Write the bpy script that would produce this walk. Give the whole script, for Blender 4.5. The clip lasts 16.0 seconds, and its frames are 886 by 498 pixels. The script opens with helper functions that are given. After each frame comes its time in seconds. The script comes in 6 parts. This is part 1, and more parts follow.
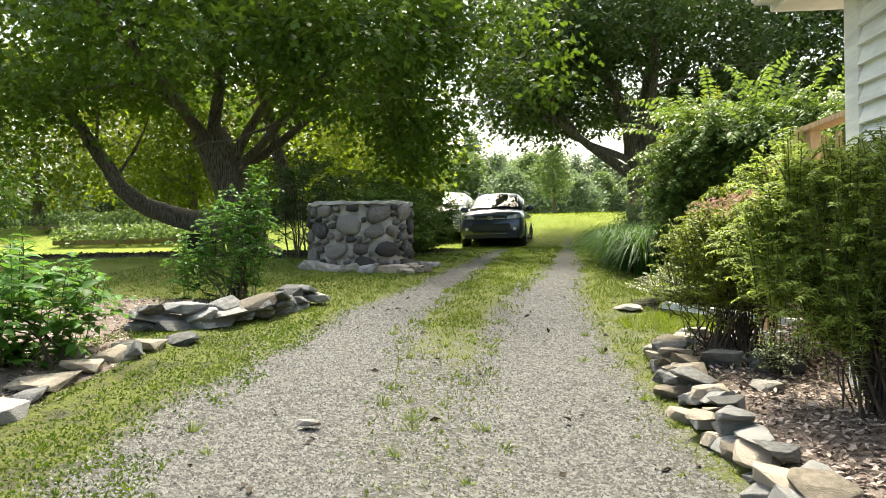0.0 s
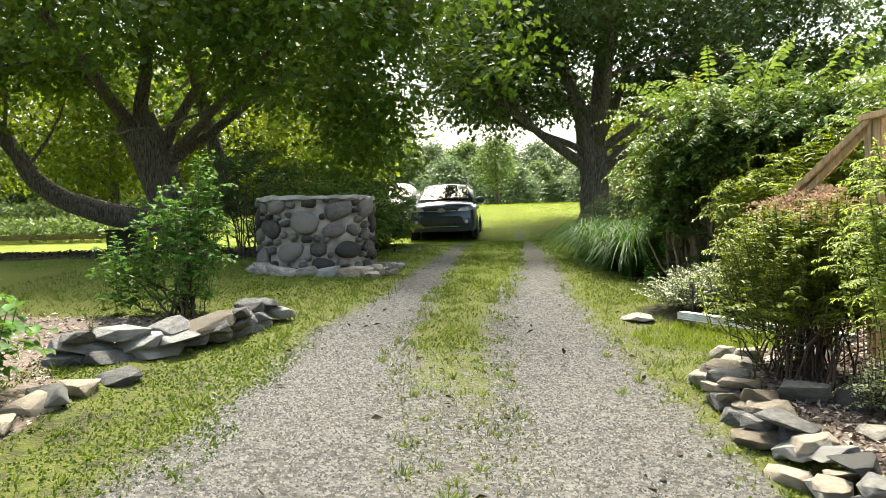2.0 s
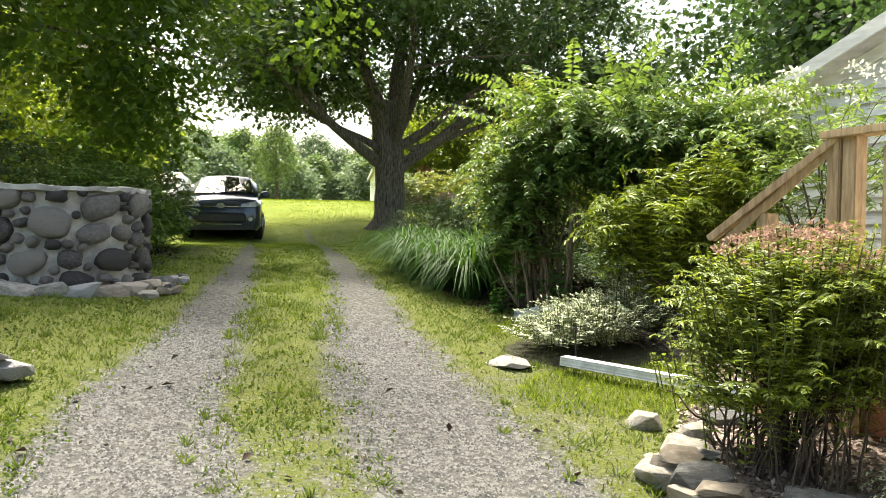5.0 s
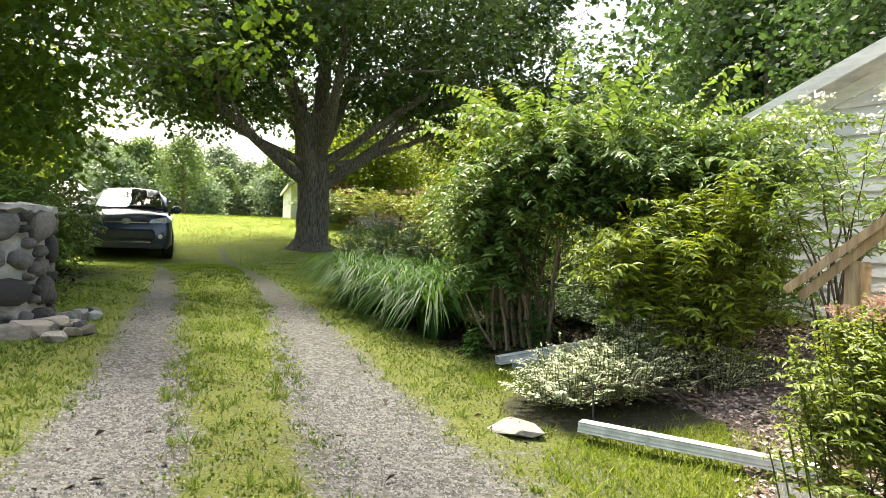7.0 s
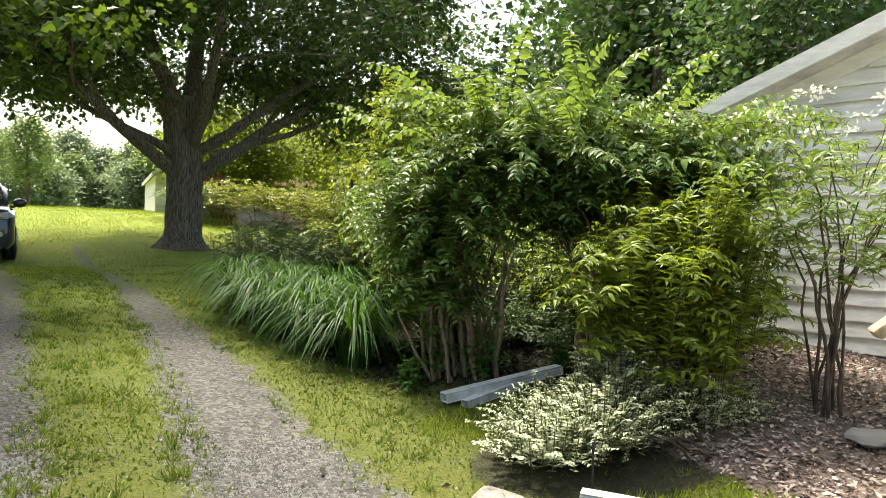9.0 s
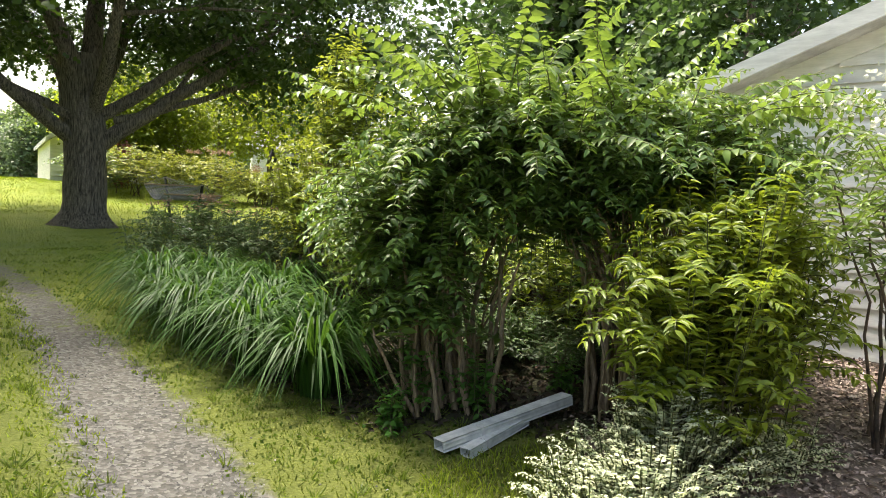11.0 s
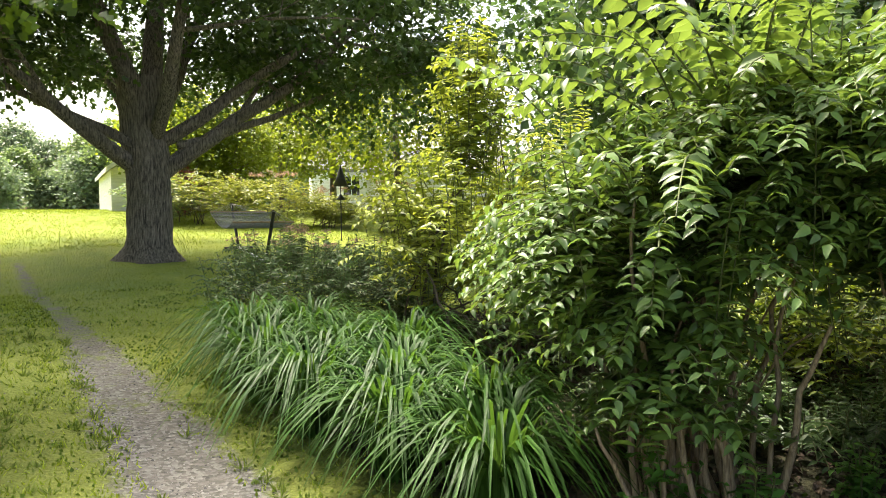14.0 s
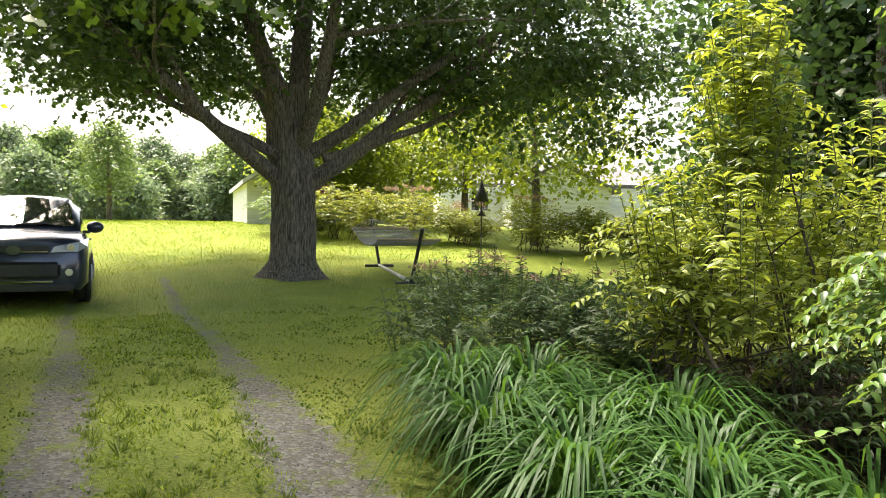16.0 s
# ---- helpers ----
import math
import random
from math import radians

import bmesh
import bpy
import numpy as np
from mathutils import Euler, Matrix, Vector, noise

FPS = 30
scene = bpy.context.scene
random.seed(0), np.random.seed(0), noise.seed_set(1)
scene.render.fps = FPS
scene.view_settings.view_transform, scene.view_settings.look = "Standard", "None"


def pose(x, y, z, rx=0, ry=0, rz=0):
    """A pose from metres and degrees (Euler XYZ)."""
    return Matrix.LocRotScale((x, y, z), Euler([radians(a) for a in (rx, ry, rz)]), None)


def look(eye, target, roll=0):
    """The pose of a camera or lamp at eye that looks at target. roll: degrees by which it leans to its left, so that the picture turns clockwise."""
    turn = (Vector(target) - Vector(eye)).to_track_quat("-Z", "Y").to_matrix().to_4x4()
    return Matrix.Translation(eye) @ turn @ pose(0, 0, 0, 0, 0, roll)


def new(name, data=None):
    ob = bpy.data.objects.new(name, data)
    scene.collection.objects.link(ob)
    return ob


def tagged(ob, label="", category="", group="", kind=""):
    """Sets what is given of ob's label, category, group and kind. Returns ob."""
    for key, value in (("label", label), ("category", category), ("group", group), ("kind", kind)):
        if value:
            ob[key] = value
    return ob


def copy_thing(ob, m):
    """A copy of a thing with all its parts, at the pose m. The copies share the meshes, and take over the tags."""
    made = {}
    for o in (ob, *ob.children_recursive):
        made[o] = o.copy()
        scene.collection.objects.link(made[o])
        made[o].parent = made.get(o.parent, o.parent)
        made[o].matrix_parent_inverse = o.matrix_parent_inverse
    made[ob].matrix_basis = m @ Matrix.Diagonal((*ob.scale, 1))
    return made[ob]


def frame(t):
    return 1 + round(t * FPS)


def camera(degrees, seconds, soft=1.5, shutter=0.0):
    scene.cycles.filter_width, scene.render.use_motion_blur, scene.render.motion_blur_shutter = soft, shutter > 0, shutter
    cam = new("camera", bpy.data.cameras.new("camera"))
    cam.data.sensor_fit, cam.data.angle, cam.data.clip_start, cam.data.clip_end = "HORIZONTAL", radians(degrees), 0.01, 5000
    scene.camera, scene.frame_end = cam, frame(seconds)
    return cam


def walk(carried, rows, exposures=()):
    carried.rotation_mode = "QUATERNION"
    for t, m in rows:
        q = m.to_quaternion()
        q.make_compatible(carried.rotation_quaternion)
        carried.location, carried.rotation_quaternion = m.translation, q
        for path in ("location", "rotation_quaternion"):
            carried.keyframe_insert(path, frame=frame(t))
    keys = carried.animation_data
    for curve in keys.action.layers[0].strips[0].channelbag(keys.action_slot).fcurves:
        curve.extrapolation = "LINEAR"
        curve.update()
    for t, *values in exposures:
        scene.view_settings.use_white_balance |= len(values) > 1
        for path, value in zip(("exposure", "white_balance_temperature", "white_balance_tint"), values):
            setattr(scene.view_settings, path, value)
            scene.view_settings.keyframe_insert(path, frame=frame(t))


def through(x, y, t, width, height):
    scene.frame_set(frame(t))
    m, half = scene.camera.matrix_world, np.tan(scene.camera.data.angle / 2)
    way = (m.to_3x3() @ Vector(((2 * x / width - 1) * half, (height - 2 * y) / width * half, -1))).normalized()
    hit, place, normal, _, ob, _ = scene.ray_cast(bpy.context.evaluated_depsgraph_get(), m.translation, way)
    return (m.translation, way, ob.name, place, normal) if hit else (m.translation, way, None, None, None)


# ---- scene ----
cam = camera(61.45, 16.0, soft=0.8)
PATH = [
    (0, (0.059, -0.122, 1.35), (-0.0904, 1.8723, 1.3329), -1.13),
    (0.5, (-0.171, 0.161, 1.35), (-0.3115, 2.1553, 1.2894), -0.66),
    (1, (-0.361, 0.411, 1.403), (-0.423, 2.4088, 1.3296), -0.07),
    (1.5, (-0.438, 0.698, 1.414), (-0.4395, 2.6965, 1.3376), -1.03),
    (2, (-0.502, 0.934, 1.486), (-0.4653, 2.9335, 1.4357), -1.52),
    (2.5, (-0.597, 1.206, 1.488), (-0.4585, 3.2005, 1.4585), -0.67),
    (3, (-0.708, 1.457, 1.56), (-0.4305, 3.4378, 1.5337), 0.39),
    (3.5, (-0.71, 1.715, 1.554), (-0.3344, 3.679, 1.5156), 0.75),
    (3.7, (-0.73, 1.865, 1.557), (-0.3105, 3.8203, 1.5176), 0.85),
    (5.8, (-0.911, 3.102, 1.702), (-0.2202, 4.9772, 1.623), 0.44),
    (6, (-0.943, 3.212, 1.706), (-0.2465, 5.085, 1.6309), 0.53),
    (6.5, (-1.05, 3.546, 1.749), (-0.2301, 5.3689, 1.6952), 1.58),
    (7, (-1.055, 3.787, 1.764), (-0.1773, 5.584, 1.7474), 1.77),
    (7.5, (-0.944, 4.141, 1.807), (-0.0194, 5.9143, 1.7727), 0.98),
    (8, (-0.965, 4.404, 1.829), (-0.0011, 6.1566, 1.8014), 1.1),
    (8.5, (-1.005, 4.735, 1.899), (0.0766, 6.4167, 1.8614), 1.79),
    (9, (-0.95, 4.998, 1.898), (0.2255, 6.6154, 1.8694), 1.83),
    (9.5, (-0.814, 5.289, 1.931), (0.4027, 6.8752, 1.8851), 1.26),
    (10, (-0.794, 5.582, 1.922), (0.4437, 7.1523, 1.8861), 1.52),
    (10.2, (-0.757, 5.737, 1.963), (0.5042, 7.2886, 1.9081), 1.79),
    (12.3, (-0.481, 6.728, 2.165), (0.9581, 8.1108, 2.0347), 1.31),
    (12.5, (-0.386, 6.893, 2.166), (1.0594, 8.2696, 2.0431), 1.11),
    (13, (-0.228, 7.162, 2.181), (1.2241, 8.5337, 2.0915), -0.39),
    (13.5, (-0.183, 7.396, 2.183), (1.1565, 8.8791, 2.103), -0.84),
    (14, (-0.288, 7.781, 2.226), (0.9657, 9.337, 2.1422), -0.51),
    (14.5, (-0.299, 8.088, 2.264), (0.8866, 9.6957, 2.1727), -1),
    (15, (-0.218, 8.428, 2.318), (0.8658, 10.107, 2.2409), -1.13),
    (15.5, (-0.224, 8.782, 2.314), (0.8016, 10.4985, 2.2637), -0.72),
    (16, (-0.289, 9.264, 2.319), (0.7288, 10.9855, 2.2733), 0.5),
]
walk(cam, [(t, look(eye, target, roll)) for t, eye, target, roll in PATH],
     exposures=[(0.0, 1.5, 6900, 4), (3.5, 1.58, 6900, 5), (7.0, 1.72, 6900, 7), (10.0, 1.42, 6900, 8), (13.0, 1.95, 6900, 11), (16.0, 1.9, 6900, 12)])

# ---- light ----
SUN_EL, SUN_AZ = radians(63), radians(-4)      # azimuth from +y towards +x
world = bpy.data.worlds.new("world")
scene.world = world
world.use_nodes = True
wn = world.node_tree.nodes
sky = wn.new("ShaderNodeTexSky")
sky.sky_type, sky.sun_disc = "NISHITA", False
sky.sun_elevation, sky.sun_rotation = SUN_EL, SUN_AZ
sky.air_density, sky.dust_density, sky.ozone_density = 1.2, 6.0, 0.6
wn["Background"].inputs[1].default_value = 0.148
world.node_tree.links.new(sky.outputs[0], wn["Background"].inputs[0])
sun_data = bpy.data.lights.new("sun", "SUN")
sun_data.energy, sun_data.angle, sun_data.color = 3.1, radians(8), (1.0, 0.96, 0.89)
sun = new("sun", sun_data)
sun_dir = Vector((math.sin(SUN_AZ) * math.cos(SUN_EL), math.cos(SUN_AZ) * math.cos(SUN_EL), math.sin(SUN_EL)))
sun.matrix_world = look(sun_dir * 40, (0, 0, 0))

rng = np.random.default_rng(11)


# ---- materials ----
def nodes_of(name):
    m = bpy.data.materials.new(name)
    m.use_nodes = True
    nt = m.node_tree
    return m, nt, nt.nodes["Principled BSDF"]


def ramp(nt, fac, stops):
    r = nt.nodes.new("ShaderNodeValToRGB")
    while len(r.color_ramp.elements) < len(stops):
        r.color_ramp.elements.new(0.5)
    for e, (p, c) in zip(r.color_ramp.elements, stops):
        e.position, e.color = p, (*c, 1)
    nt.links.new(fac, r.inputs[0])
    return r.outputs[0]


def noise_fac(nt, scale, detail=4, rough=0.6, world_space=True):
    t = nt.nodes.new("ShaderNodeTexNoise")
    t.inputs["Scale"].default_value, t.inputs["Detail"].default_value, t.inputs["Roughness"].default_value = scale, detail, rough
    c = nt.nodes.new("ShaderNodeNewGeometry" if world_space else "ShaderNodeTexCoord")
    nt.links.new(c.outputs["Position" if world_space else "Object"], t.inputs["Vector"])
    return t.outputs[0]


def mixc(nt, fac, a, b, mode="MIX"):
    m = nt.nodes.new("ShaderNodeMix")
    m.data_type, m.blend_type = "RGBA", mode
    for sock, v in ((m.inputs[0], fac), (m.inputs[6], a), (m.inputs[7], b)):
        if isinstance(v, (int, float)):
            sock.default_value = v
        elif isinstance(v, tuple):
            sock.default_value = (*v, 1)
        else:
            nt.links.new(v, sock)
    return m.outputs[2]


def math_node(nt, op, a, b, clamp=False):
    m = nt.nodes.new("ShaderNodeMath")
    m.operation, m.use_clamp = op, clamp
    for sock, v in zip(m.inputs, (a, b)):
        if isinstance(v, (int, float)):
            sock.default_value = v
        else:
            nt.links.new(v, sock)
    return m.outputs[0]


def bump(nt, bsdf, height, strength=0.4, dist=0.02):
    b = nt.nodes.new("ShaderNodeBump")
    b.inputs["Strength"].default_value, b.inputs["Distance"].default_value = strength, dist
    nt.links.new(height, b.inputs["Height"])
    nt.links.new(b.outputs[0], bsdf.inputs["Normal"])


def leaf_mat(name, dark, light, through_col, gloss=0.45, through=0.35, patch=0.6, spec=0.36):
    """Leaves that differ one by one and patch by patch, and let some light through."""
    dark, light = tuple(v * 0.55 for v in dark), tuple(v * 1.08 for v in light)
    m, nt, b = nodes_of(name)
    g = nt.nodes.new("ShaderNodeNewGeometry")
    n = noise_fac(nt, patch, 3)
    f = math_node(nt, "ADD", math_node(nt, "MULTIPLY", g.outputs["Random Per Island"], 0.7), math_node(nt, "MULTIPLY", n, 0.4))
    col = ramp(nt, f, [(0.1, dark), (0.9, light)])
    nt.links.new(col, b.inputs["Base Color"])
    b.inputs["Roughness"].default_value = gloss
    b.inputs["Specular IOR Level"].default_value = spec
    tr = nt.nodes.new("ShaderNodeBsdfTranslucent")
    nt.links.new(mixc(nt, 0.35, through_col, col), tr.inputs[0])
    mx = nt.nodes.new("ShaderNodeMixShader")
    mx.inputs[0].default_value = through
    nt.links.new(b.outputs[0], mx.inputs[1])
    nt.links.new(tr.outputs[0], mx.inputs[2])
    nt.links.new(mx.outputs[0], nt.nodes["Material Output"].inputs[0])
    return m


def plain_mat(name, dark, light, rough=0.7, scale=6.0, metal=0.0, bumpy=0.2, dist=0.01, islands=False, spec=0.5, stretch=None):
    m, nt, b = nodes_of(name)
    f = noise_fac(nt, scale, 6, 0.65, False)
    if stretch:
        tex = f.node
        mp = nt.nodes.new("ShaderNodeMapping")
        mp.inputs["Scale"].default_value = stretch
        tc = nt.nodes.new("ShaderNodeTexCoord")
        nt.links.new(tc.outputs["Object"], mp.inputs[0])
        nt.links.new(mp.outputs[0], tex.inputs["Vector"])
    fac = f
    if islands:
        g = nt.nodes.new("ShaderNodeNewGeometry")
        o = nt.nodes.new("ShaderNodeObjectInfo")
        r = math_node(nt, "FRACT", math_node(nt, "ADD", g.outputs["Random Per Island"], o.outputs["Random"]), 0)
        fac = math_node(nt, "ADD", math_node(nt, "MULTIPLY", f, 0.55), math_node(nt, "MULTIPLY", r, 0.5))
    nt.links.new(ramp(nt, fac, [(0.36, dark), (0.66, light)]), b.inputs["Base Color"])
    b.inputs["Roughness"].default_value, b.inputs["Metallic"].default_value = rough, metal
    b.inputs["Specular IOR Level"].default_value = spec
    if bumpy:
        bump(nt, b, noise_fac(nt, scale * 5, 5, 0.7, False), bumpy, dist)
    return m


M = {}
M["maple"] = leaf_mat("maple_leaf", (0.028, 0.06, 0.018), (0.08, 0.135, 0.035), (0.15, 0.25, 0.045), gloss=0.38, through=0.34)
M["maple_l"] = leaf_mat("shade_maple_leaf", (0.024, 0.058, 0.012), (0.085, 0.16, 0.025), (0.26, 0.4, 0.03), gloss=0.38, through=0.42)
M["dark_leaf"] = leaf_mat("dark_tree_leaf", (0.025, 0.055, 0.018), (0.075, 0.13, 0.04), (0.14, 0.25, 0.05), through=0.35)
# Far wood leaves, paled towards grey-green so the colour holds the aerial haze.
M["far_leaf"] = leaf_mat("hazed_tree_leaf", (0.1, 0.15, 0.075), (0.2, 0.27, 0.14), (0.26, 0.36, 0.15), patch=0.25)
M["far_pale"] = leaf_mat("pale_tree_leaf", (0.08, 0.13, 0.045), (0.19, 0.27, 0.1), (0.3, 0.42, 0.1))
M["yellow_tree"] = leaf_mat("sunny_leaf", (0.07, 0.13, 0.012), (0.2, 0.27, 0.03), (0.42, 0.5, 0.03), through=0.45)
M["honey"] = leaf_mat("honeysuckle_leaf", (0.035, 0.085, 0.02), (0.14, 0.24, 0.055), (0.32, 0.46, 0.05), gloss=0.4, through=0.3)
M["honey_tip"] = leaf_mat("honeysuckle_shoot_leaf", (0.07, 0.135, 0.03), (0.18, 0.275, 0.06), (0.34, 0.48, 0.055), gloss=0.38, through=0.32)
M["forsythia"] = leaf_mat("forsythia_leaf", (0.07, 0.13, 0.014), (0.21, 0.28, 0.03), (0.42, 0.5, 0.03), gloss=0.4)
M["spirea"] = leaf_mat("spirea_leaf", (0.05, 0.1, 0.014), (0.2, 0.265, 0.028), (0.4, 0.46, 0.03), gloss=0.45, patch=2.0)
M["rose"] = leaf_mat("rose_leaf", (0.1, 0.16, 0.02), (0.3, 0.36, 0.05), (0.5, 0.56, 0.05), gloss=0.42, through=0.38)
M["bloom"] = leaf_mat("faded_bloom", (0.36, 0.22, 0.16), (0.5, 0.33, 0.25), (0.45, 0.28, 0.2), gloss=0.85)
M["feather"] = leaf_mat("feathery_leaf", (0.12, 0.2, 0.035), (0.28, 0.38, 0.08), (0.5, 0.62, 0.1), through=0.5)
M["hydrangea"] = leaf_mat("broad_leaf", (0.03, 0.1, 0.015), (0.085, 0.215, 0.036), (0.22, 0.42, 0.045), gloss=0.5, spec=0.16)
M["rhodo"] = leaf_mat("glossy_leaf", (0.05, 0.105, 0.018), (0.16, 0.25, 0.04), (0.26, 0.38, 0.035), gloss=0.38, through=0.25)
M["euonymus"] = leaf_mat("variegated_leaf", (0.16, 0.26, 0.08), (0.66, 0.68, 0.46), (0.5, 0.56, 0.25), gloss=0.5, through=0.2)
M["daylily"] = leaf_mat("strap_leaf", (0.018, 0.055, 0.01), (0.05, 0.125, 0.02), (0.15, 0.3, 0.03), gloss=0.5, through=0.3, spec=0.2)
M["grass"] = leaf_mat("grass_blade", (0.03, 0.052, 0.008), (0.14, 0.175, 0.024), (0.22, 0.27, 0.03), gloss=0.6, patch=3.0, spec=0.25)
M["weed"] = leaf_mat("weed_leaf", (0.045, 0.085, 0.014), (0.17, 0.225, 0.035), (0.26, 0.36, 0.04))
# Lawn blades, brightened to go with the sunlit colour of the ground.
M["lawn"] = leaf_mat("sunlit_lawn_blade", (0.12, 0.19, 0.014), (0.29, 0.36, 0.034), (0.36, 0.46, 0.035), gloss=0.65, patch=2.2, spec=0.25)
M["clover"] = leaf_mat("clover_leaf", (0.03, 0.065, 0.01), (0.09, 0.15, 0.02), (0.18, 0.28, 0.025), gloss=0.5, spec=0.25)
M["litter"] = leaf_mat("dead_leaf", (0.02, 0.014, 0.009), (0.07, 0.046, 0.026), (0.06, 0.04, 0.02), gloss=0.8, through=0.1)
M["azalea"] = leaf_mat("azalea_leaf", (0.08, 0.14, 0.02), (0.3, 0.34, 0.05), (0.45, 0.48, 0.05))
M["red_leaf"] = leaf_mat("red_leaf", (0.1, 0.02, 0.02), (0.26, 0.07, 0.05), (0.3, 0.06, 0.04))
M["white_bloom"] = leaf_mat("white_bloom", (0.6, 0.6, 0.5), (0.85, 0.85, 0.75), (0.7, 0.7, 0.55))
M["bark"] = plain_mat("bark", (0.042, 0.036, 0.029), (0.33, 0.28, 0.225), 0.9, 5.0, bumpy=1.0, dist=0.06, stretch=(7, 7, 1.0))
M["twig"] = plain_mat("twig_bark", (0.035, 0.026, 0.02), (0.11, 0.08, 0.055), 0.85, 12.0)
M["green_stem"] = plain_mat("green_stem", (0.05, 0.065, 0.018), (0.13, 0.15, 0.045), 0.7, 12.0)
M["pale_stem"] = plain_mat("pale_stem_bark", (0.12, 0.085, 0.05), (0.32, 0.24, 0.15), 0.85, 14.0, stretch=(8, 8, 1))
M["slate"] = plain_mat("slate_rock", (0.09, 0.09, 0.085), (0.34, 0.335, 0.315), 0.75, 5.0, bumpy=0.8, dist=0.03, islands=True)
M["tan_rock"] = plain_mat("tan_rock", (0.15, 0.125, 0.09), (0.42, 0.36, 0.28), 0.82, 5.0, bumpy=0.7, dist=0.03, islands=True)
M["cobble"] = plain_mat("field_stone", (0.06, 0.055, 0.05), (0.26, 0.235, 0.21), 0.8, 7.0, bumpy=0.9, dist=0.03, islands=True)
M["pale_rock"] = plain_mat("pale_rock", (0.17, 0.155, 0.125), (0.38, 0.35, 0.3), 0.8, 6.0, bumpy=0.5, dist=0.02)
M["mortar"] = plain_mat("mortar", (0.24, 0.225, 0.2), (0.5, 0.48, 0.43), 0.9, 5.0, bumpy=0.8, dist=0.02)
M["gravel"] = plain_mat("gravel_stone", (0.028, 0.028, 0.026), (0.165, 0.161, 0.148), 0.85, 30.0, bumpy=0, islands=True)
M["mulch"] = plain_mat("bark_mulch", (0.1, 0.072, 0.056), (0.5, 0.41, 0.35), 0.9, 20.0, bumpy=0, islands=True)
M["paint"] = plain_mat("white_paint", (0.6, 0.6, 0.58), (0.82, 0.82, 0.8), 0.55, 3.0, bumpy=0.15, dist=0.004, stretch=(1, 1, 6))
M["trim_grey"] = plain_mat("weathered_trim", (0.4, 0.4, 0.4), (0.7, 0.7, 0.69), 0.6, 4.0)
M["metal_white"] = plain_mat("white_aluminium", (0.4, 0.42, 0.41), (0.72, 0.73, 0.7), 0.42, 7.0)
M["dark_hole"] = plain_mat("dark_inside", (0.01, 0.01, 0.01), (0.02, 0.02, 0.02), 0.9, 4.0, bumpy=0)
M["lumber"] = plain_mat("pressure_treated_wood", (0.27, 0.18, 0.1), (0.5, 0.37, 0.22), 0.7, 4.0, stretch=(9, 9, 1.2))
M["brown_wood"] = plain_mat("brown_stained_wood", (0.14, 0.055, 0.022), (0.27, 0.115, 0.05), 0.7, 4.0, stretch=(2, 9, 9))
M["roof"] = plain_mat("roof_shingle", (0.09, 0.09, 0.09), (0.2, 0.195, 0.19), 0.9, 8.0)
M["black"] = plain_mat("black_metal", (0.012, 0.012, 0.013), (0.03, 0.03, 0.03), 0.5, 6.0)
M["rope"] = plain_mat("rope_net", (0.22, 0.23, 0.23), (0.42, 0.42, 0.4), 0.8, 20.0)
M["rubber"] = plain_mat("tyre_rubber", (0.012, 0.012, 0.012), (0.03, 0.03, 0.03), 0.8, 20.0)
M["plastic"] = plain_mat("black_plastic", (0.015, 0.015, 0.016), (0.03, 0.03, 0.03), 0.45, 10.0, bumpy=0.05)
M["alloy"] = plain_mat("alloy", (0.4, 0.4, 0.42), (0.6, 0.6, 0.6), 0.3, 6.0, metal=0.9, bumpy=0)
M["chrome"] = plain_mat("chrome", (0.7, 0.7, 0.7), (0.8, 0.8, 0.8), 0.12, 4.0, metal=1.0, bumpy=0)
M["blue_cloth"] = plain_mat("blue_plastic", (0.02, 0.1, 0.3), (0.04, 0.18, 0.45), 0.5, 10.0, bumpy=0.05)


def paint_mat(name, col, col2):
    m, nt, b = nodes_of(name)
    nt.links.new(ramp(nt, noise_fac(nt, 3, 4), [(0.3, col), (0.8, col2)]), b.inputs["Base Color"])
    b.inputs["Roughness"].default_value, b.inputs["Metallic"].default_value = 0.3, 0.2
    b.inputs["Coat Weight"].default_value, b.inputs["Coat Roughness"].default_value = 1.0, 0.04
    return m


M["car_blue"] = paint_mat("dark_blue_car_paint", (0.018, 0.026, 0.055), (0.025, 0.036, 0.072))
M["car_white"] = paint_mat("white_car_paint", (0.7, 0.7, 0.7), (0.78, 0.78, 0.77))
gm, gnt, gb = nodes_of("car_glass")
gb.inputs["Base Color"].default_value = (0.02, 0.025, 0.025, 1)
gb.inputs["Roughness"].default_value, gb.inputs["Coat Weight"].default_value = 0.05, 1.0
M["glass"] = gm
lm, lnt, lb = nodes_of("lamp_glass")
lb.inputs["Base Color"].default_value = (0.6, 0.62, 0.63, 1)
lb.inputs["Roughness"].default_value, lb.inputs["Metallic"].default_value, lb.inputs["Coat Weight"].default_value = 0.2, 0.5, 1.0
M["lamp"] = lm


